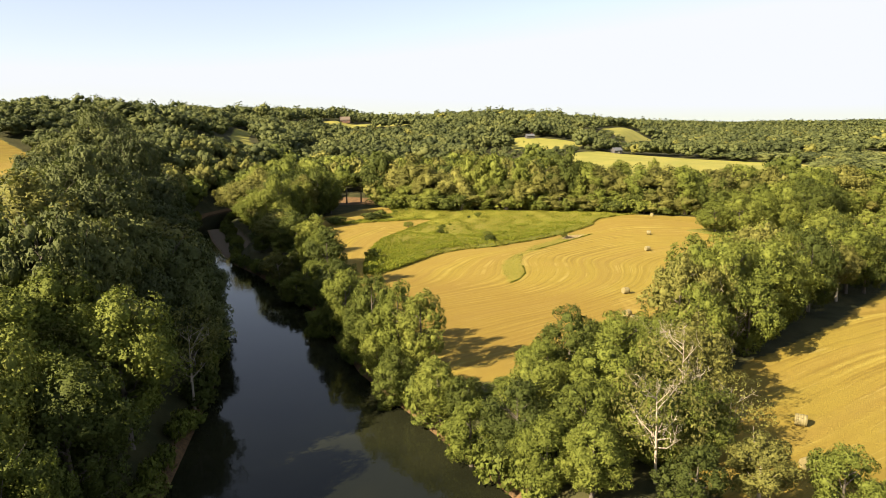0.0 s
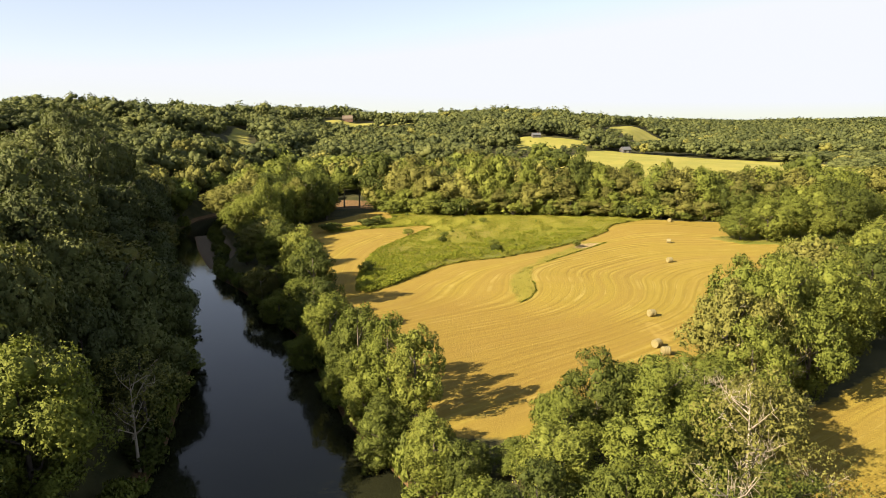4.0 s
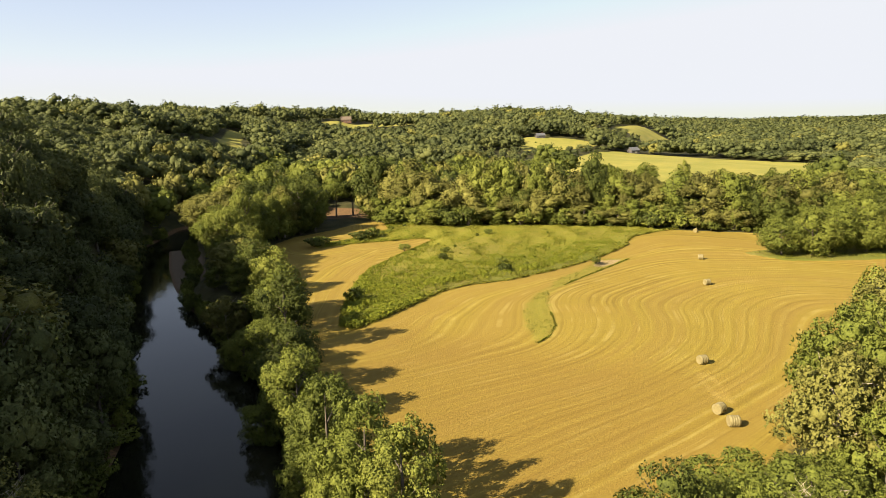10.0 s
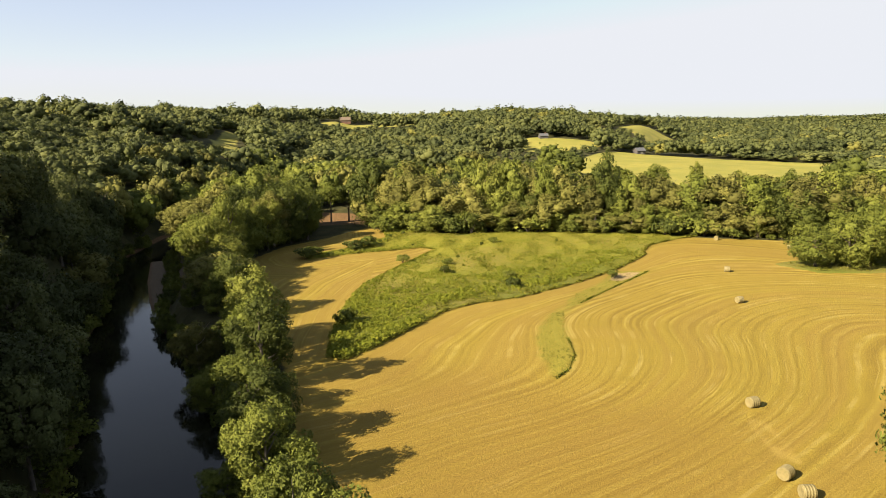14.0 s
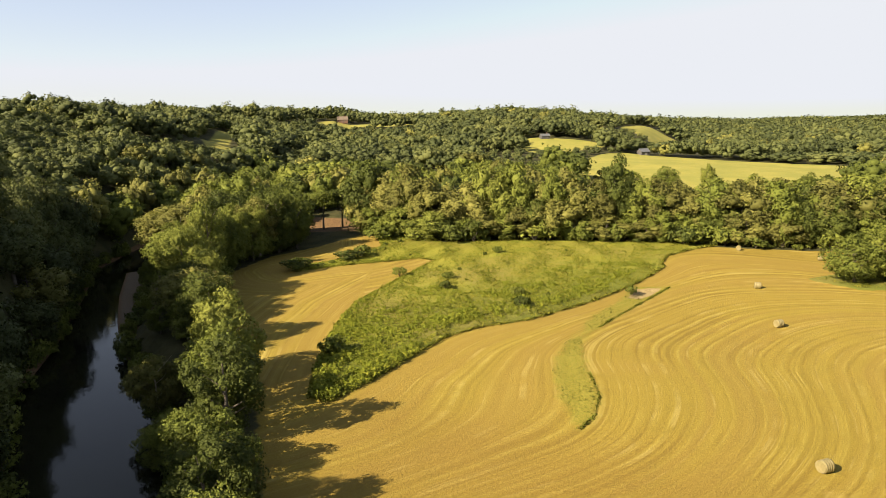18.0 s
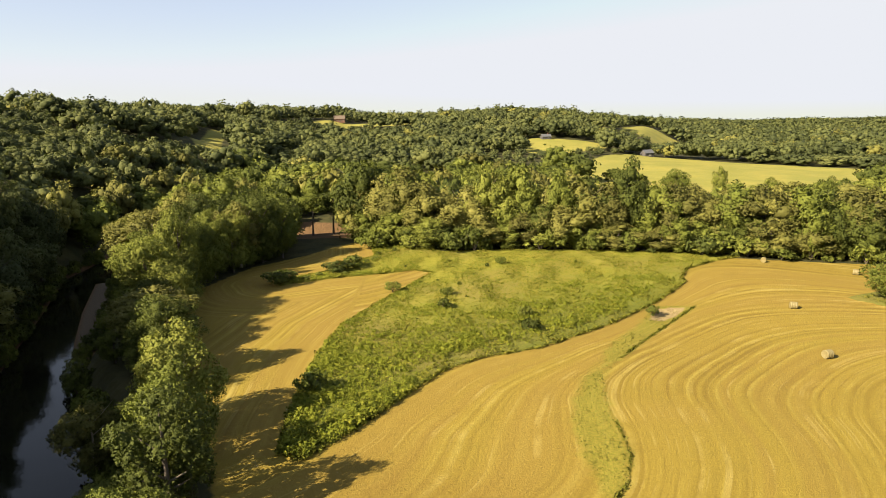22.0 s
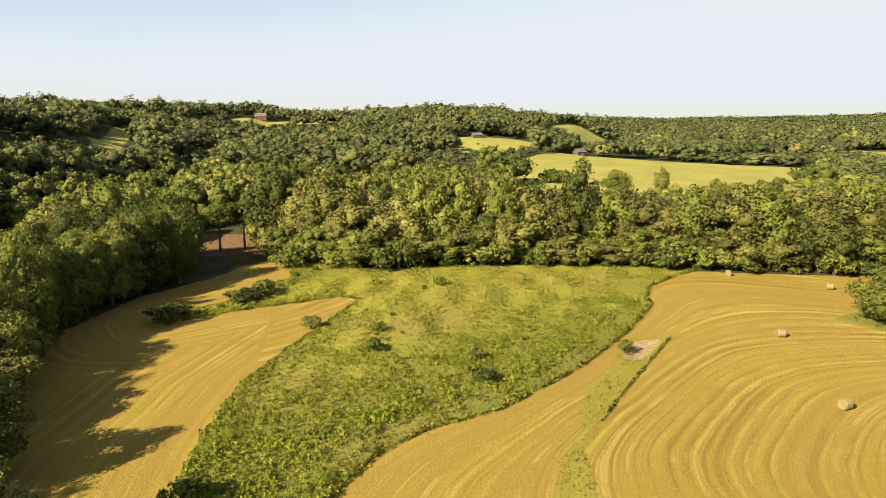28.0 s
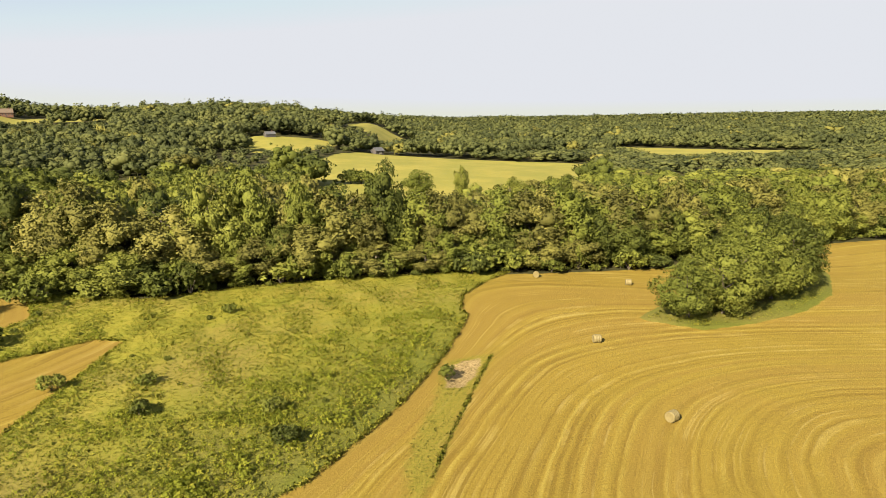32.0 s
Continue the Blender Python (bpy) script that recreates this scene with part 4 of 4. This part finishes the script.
def weeds(name, label, poly, count, size, tall, seed, leaf, dense=None, blades=5, lift=0.3):
    """Countless weed tufts on a plot, each of a few leaf sprays."""
    r = np.random.RandomState(seed)
    q = np.array(poly, float)
    x, y = r.uniform(q[:, 0].min(), q[:, 0].max(), count * 6), r.uniform(q[:, 1].min(), q[:, 1].max(), count * 6)
    ok = within(x, y, poly) > -0.2
    if dense is not None:
        ok &= r.uniform(0, 1, len(x)) < dense(x, y)
    x, y = x[ok][:count], y[ok][:count]
    z = land(x, y) + lift
    s = size * r.uniform(0.5, 1.5, len(x)) * (1 + 0.4 * waves(x, y, 12, seed))
    p = np.c_[x, y, z].repeat(blades, 0)
    ss = s.repeat(blades)
    n = len(p)
    p = p + r.normal(size=(n, 3)) * np.c_[ss * 0.5, ss * 0.5, ss * 0.2] + np.c_[0 * ss, 0 * ss, ss * tall * r.uniform(0.1, 1.0, n)]
    way = unit(r.normal(size=(n, 3)) * 0.5 + np.array([-0.25, -0.15, 0.8]))
    v = leaf_sprays(p, way, 1.0, r).reshape(-1, SPRAY, 3)
    v = p[:, None] + (v - p[:, None]) * ss[:, None, None] * 0.95
    ob = mesh_object(name, v.reshape(-1, 3), spray_faces(n), leaf)
    set_normals(ob, unit(r.normal(size=(n, 3)) * 0.32 + np.array([0, 0, 0.9])).repeat(SPRAY, 0))
    ob.data.attributes.new("tint", "FLOAT", "POINT").data.foreach_set("value", r.uniform(0, 1, len(x)).repeat(blades * SPRAY).astype(np.float32))
    return tagged(ob, label, "weeds", kind="stuff")


def brambles(x, y):
    """Thick towards the south-west end and along the western edge, in broken drifts beyond."""
    south = smooth(-(y - 0.55 * x), -212, -182)
    rim = np.exp(-np.abs(within(x, y, MEADOW)) / 2.2) * (x < -4)
    drift = smooth(waves(x, y, 14, 41) + 0.6 * waves(x, y, 6, 43), 0.15, 0.8)
    reach = smooth(-(y - 0.55 * x), -232, -196)
    verge = np.where(x > -8, smooth(within(x, y, MEADOW), 1.5, 7.0), 1.0)
    return np.clip((south * (0.3 + 0.7 * drift) + 0.5 * reach * drift) * verge + rim + 0.003, 0, 1)


def mounds(name, label, poly, count, seed, leaf, dense, sprays=14):
    """Countless leafy mounds, each a small dome of leaf sprays."""
    r = np.random.RandomState(seed)
    q = np.array(poly, float)
    x, y = r.uniform(q[:, 0].min(), q[:, 0].max(), count * 12), r.uniform(q[:, 1].min(), q[:, 1].max(), count * 12)
    ok = (within(x, y, poly) > 0.1) & (r.uniform(0, 1, len(x)) < dense(x, y))
    x, y = x[ok][:count], y[ok][:count]
    size = r.uniform(0.22, 0.62, len(x)) * (1 + 0.35 * waves(x, y, 9, seed)) * (0.6 + 0.5 * smooth(-(y - 0.55 * x), -225, -165))
    ss = size.repeat(sprays)[:, None]
    d = unit(r.normal(size=(len(ss), 3)) * np.array([1, 1, 0.8]) + np.array([0, 0, 0.55]))
    p = np.c_[x, y, land(x, y) + 0.3].repeat(sprays, 0) + d * ss * np.array([1, 1, 0.9]) * r.uniform(0.7, 1.1, (len(ss), 1)) + np.array([0, 0, 0.35]) * ss
    v = leaf_sprays(p, d, 1.0, r).reshape(-1, SPRAY, 3)
    v = p[:, None] + (v - p[:, None]) * ss[:, :, None] * 0.58
    ob = mesh_object(name, v.reshape(-1, 3), spray_faces(len(p)), leaf)
    set_normals(ob, unit(d + np.array([0, 0, 0.25]) + r.normal(size=d.shape) * 0.2).repeat(SPRAY, 0))
    ob.data.attributes.new("tint", "FLOAT", "POINT").data.foreach_set("value", r.uniform(0, 1, len(x)).repeat(sprays * SPRAY).astype(np.float32))
    return tagged(ob, label, "weeds", kind="stuff")


mounds("meadow_brambles", "rank green weeds and brambles in the unmown meadow", MEADOW, 7000, 61, LEAF_WEED, brambles)
weeds("meadow_grass", "tall yellowing grass of the unmown meadow", MEADOW, 42000, 0.21, 0.7, 62, LEAF_GRASS, None, 3)
weeds("island_grass", "uncut grass on the strip in the hay field", ISLE_FOOT, 800, 0.11, 0.4, 63, LEAF_STRIP, None, 3, 0.03)
weeds("island_grass", "uncut grass and weeds round the bare pit", ISLE_HEAD, 900, 0.11, 0.4, 65, LEAF_STRIP, lambda x, y: np.where(within(x, y, PIT) > -0.3, 0.05, 1.0), 3, 0.03)
weeds("clump_grass", "green grass round the clump of oaks", CLUMP, 3000, 0.22, 1.0, 64, LEAF_GRASS, None, 3)


def rim(name, label, poly, size, step, seed, closed=True):
    """Tall grass standing along the mower's edge."""
    r = np.random.RandomState(seed)
    q = np.array(poly + (poly[:1] if closed else []), float)
    run = np.r_[0, np.cumsum(np.hypot(*np.diff(q, axis=0).T))]
    at = np.repeat(np.arange(0, run[-1], step), 4)
    x, y = np.interp(at, run, q[:, 0]) + r.normal(size=len(at)) * 0.16, np.interp(at, run, q[:, 1]) + r.normal(size=len(at)) * 0.16
    h = size * r.uniform(0.5, 1.3, len(at)) * (0.75 + 0.35 * waves(x, y, 7, seed))
    p = np.c_[x, y, land(x, y) + (0.15 if closed else 0.0) + h * r.uniform(0.2, 0.8, len(at))]
    way = unit(r.normal(size=(len(at), 3)) * np.array([1, 1, 0.35]))
    v = leaf_sprays(p, way, 1.0, r).reshape(-1, SPRAY, 3)
    v = p[:, None] + (v - p[:, None]) * h[:, None, None]
    ob = mesh_object(name, v.reshape(-1, 3), spray_faces(len(at)), LEAF_GRASS)
    set_normals(ob, unit(r.normal(size=(len(at), 3)) * 0.4 + np.array([0, 0, 0.8])).repeat(SPRAY, 0))
    return tagged(ob, label, "grass", kind="stuff")


rim("meadow_edge_grass", "tall grass along the mown edge of the meadow", MEADOW, 0.36, 0.16, 71)
rim("island_edge_grass", "tall grass along the mown edge of the strip", ISLE_FOOT[:4], 0.26, 0.12, 72, False)
rim("island_edge_grass", "tall grass along the mown edge beside the pit", ISLE_HEAD[1:5], 0.26, 0.12, 73, False)


# ---- hay bales ----
def make_bale():
    """A round bale lying on its side along x, with net wrap and rolled ends."""
    root = new("hay_bale")
    rad, half, seg = 0.71, 0.66, 40
    r = np.random.RandomState(9)
    prof = [(-half, rad * 0.9), (-half + 0.07, rad * 0.985), (-half * 0.4, rad), (half * 0.4, rad), (half - 0.07, rad * 0.985), (half, rad * 0.9)]
    ang = np.arange(seg) * 2 * math.pi / seg
    lump = 1 + 0.012 * np.sin(ang * 3 + 1) + 0.01 * r.normal(size=seg)
    flat = np.where(np.sin(ang) < -0.9, 0.975, 1.0)
    v = np.concatenate([np.c_[np.full(seg, x), np.cos(ang) * q * lump * flat, rad + np.sin(ang) * q * lump * flat] for x, q in prof])
    f = []
    for i in range(len(prof) - 1):
        for j in range(seg):
            a, b = i * seg + j, i * seg + (j + 1) % seg
            f += [[a, b, b + seg], [a, b + seg, a + seg]]
    part("body", v, np.array(f), HAY, root)
    for sgn in (-1, 1):
        rings = [(0.9, 0.0), (0.78, 0.02), (0.72, -0.015), (0.6, 0.02), (0.52, -0.015), (0.4, 0.02), (0.32, -0.015), (0.2, 0.02), (0.1, -0.01), (0.01, 0.0)]
        v = np.concatenate([np.c_[np.full(seg, sgn * (half + d)), np.cos(ang) * rad * q * 0.995, rad + np.sin(ang) * rad * q * 0.995] for q, d in rings])
        f = []
        for i in range(len(rings) - 1):
            for j in range(seg):
                a, b = i * seg + j, i * seg + (j + 1) % seg
                f += [[a, b, b + seg], [a, b + seg, a + seg]]
        part("rolled_end", v, np.array(f), HAY_END, root, "rolled straw end")
    for x in (-0.42, -0.14, 0.14, 0.42):
        v = np.concatenate([np.c_[np.full(seg, x + d), np.cos(ang) * q * lump, rad + np.sin(ang) * q * lump] for d, q in ((-0.09, rad * 0.99), (-0.08, rad + 0.008), (0.08, rad + 0.008), (0.09, rad * 0.99))])
        f = []
        for i in range(3):
            for j in range(seg):
                a, b = i * seg + j, i * seg + (j + 1) % seg
                f += [[a, b, b + seg], [a, b + seg, a + seg]]
        part("net_wrap", v, np.array(f), NET, root, "pale net wrap")
    return tagged(root, "round straw-coloured hay bale on the mown field", "hay bale", "hay bales on the fields")


bale = make_bale()
for i, (x, y, turn) in enumerate([(38.9, 129.8, 15), (34.0, 113.0, 35), (34.2, 109.5, -3), (60.7, 179.2, 12), (70.4, 206.0, -20), (86.4, 248.5, 60), (101.2, 233.5, -35), (41.2, 68.2, -30), (36.0, 58.0, 20)]):
    m = pose(x, y, float(land(x, y)) - 0.06, 0, 0, turn)
    if i == 0:
        bale.matrix_basis = m
    else:
        copy_thing(bale, m)


# ---- far buildings ----
WALL_WHITE = plain("weathered_white_boards", (0.180, 0.170, 0.150), (0.240, 0.230, 0.210), 1.0)
WALL_DARK = plain("dark_barn_boards", (0.035, 0.035, 0.037), (0.065, 0.060, 0.060), 1.0)
WALL_BRICK = plain("red_brick_wall", (0.110, 0.055, 0.036), (0.150, 0.078, 0.050), 1.0)
ROOF_GREY = plain("grey_metal_roof", (0.085, 0.088, 0.094), (0.130, 0.134, 0.140), 0.8, 0.45, 0.2, 0.3)
ROOF_BLUE = plain("blue_metal_roof", (0.110, 0.150, 0.250), (0.160, 0.200, 0.300), 0.8, 0.4, 0.2, 0.2)
ROOF_TAN = plain("tan_shingle_roof", (0.085, 0.064, 0.046), (0.120, 0.090, 0.064), 0.8)
GLASS = plain("dark_window_glass", (0.02, 0.025, 0.03), (0.05, 0.055, 0.06), 0.5, 0.1, 0.0)


def box(cx, cy, cz, sx, sy, sz):
    v = np.array([[cx + a * sx / 2, cy + b * sy / 2, cz + c * sz / 2] for a in (-1, 1) for b in (-1, 1) for c in (-1, 1)])
    f = np.array([[0, 1, 3], [0, 3, 2], [4, 6, 7], [4, 7, 5], [0, 4, 5], [0, 5, 1], [2, 3, 7], [2, 7, 6], [0, 2, 6], [0, 6, 4], [1, 5, 7], [1, 7, 3]])
    return v, f


def house(name, label, x, y, turn, long, deep, eaves, ridge, wall, roof, windows=3, chimney=False):
    root = new(name)
    l, d = long / 2, deep / 2
    v = np.array([[-l, -d, -0.8], [l, -d, -0.8], [l, d, -0.8], [-l, d, -0.8], [-l, -d, eaves], [l, -d, eaves], [l, d, eaves], [-l, d, eaves], [-l, 0, ridge], [l, 0, ridge]])
    f = np.array([[0, 1, 5], [0, 5, 4], [2, 3, 7], [2, 7, 6], [1, 2, 6], [1, 6, 5], [3, 0, 4], [3, 4, 7], [4, 8, 7], [5, 6, 9]])
    part("walls", v, f, wall, root, smooth_shade=False)
    o, t = 0.5, 0.18
    slope = (ridge - eaves) / d
    for s in (-1, 1):
        lo, hi = (s * (d + o), eaves - o * slope), (0.0, ridge)
        v = np.array([[a * (l + o), p[0], p[1] + h] for a in (-1, 1) for p in (lo, hi) for h in (0.02, t)])
        f = np.array([[0, 1, 3], [0, 3, 2], [4, 6, 7], [4, 7, 5], [0, 4, 5], [0, 5, 1], [2, 3, 7], [2, 7, 6], [0, 2, 6], [0, 6, 4], [1, 5, 7], [1, 7, 3]])
        part("roof_slope", v, f, roof, root, smooth_shade=False)
    for k in range(windows):
        wx = (k + 0.5) / windows * long - l
        win = part("window", *box(wx, -d - 0.02, eaves * 0.55, 1.1, 0.08, 1.3), WALL_WHITE, root, smooth_shade=False)
        part("pane", *box(wx, -d - 0.07, eaves * 0.55, 0.9, 0.04, 1.1), GLASS, win, smooth_shade=False)
    part("door", *box(l * 0.1, -d - 0.03, 1.05, 1.0 if windows else 3.0, 0.08, 2.1), WALL_DARK if windows else WALL_WHITE, root, smooth_shade=False)
    if chimney:
        part("chimney", *box(l * 0.5, 0, ridge + 0.3, 0.8, 0.8, 1.8), WALL_BRICK, root, smooth_shade=False)
    root.matrix_basis = pose(x, y, float(land(x, y)), 0, 0, turn)
    return tagged(root, label, "barn" if "barn" in name else "house")


house("barn", "dark wooden barn with grey metal roof beside pasture", 193.9, 660, 20, 9, 7, 3.0, 5.6, WALL_DARK, ROOF_GREY, 0)
house("farmhouse", "red brick farmhouse with tan roof on the crest", -119, 962, 10, 14, 9, 4.5, 8.5, WALL_BRICK, ROOF_TAN, 5, True)
house("long_barn", "white farm shed with blue metal roof far off", 496, 985, -15, 18, 9, 3.5, 6, WALL_WHITE, ROOF_BLUE, 0)
house("cottage", "small grey-roofed cottage on the upper pasture", 118, 744, 10, 9, 7, 2.6, 4.8, WALL_DARK, ROOF_GREY, 2, True)
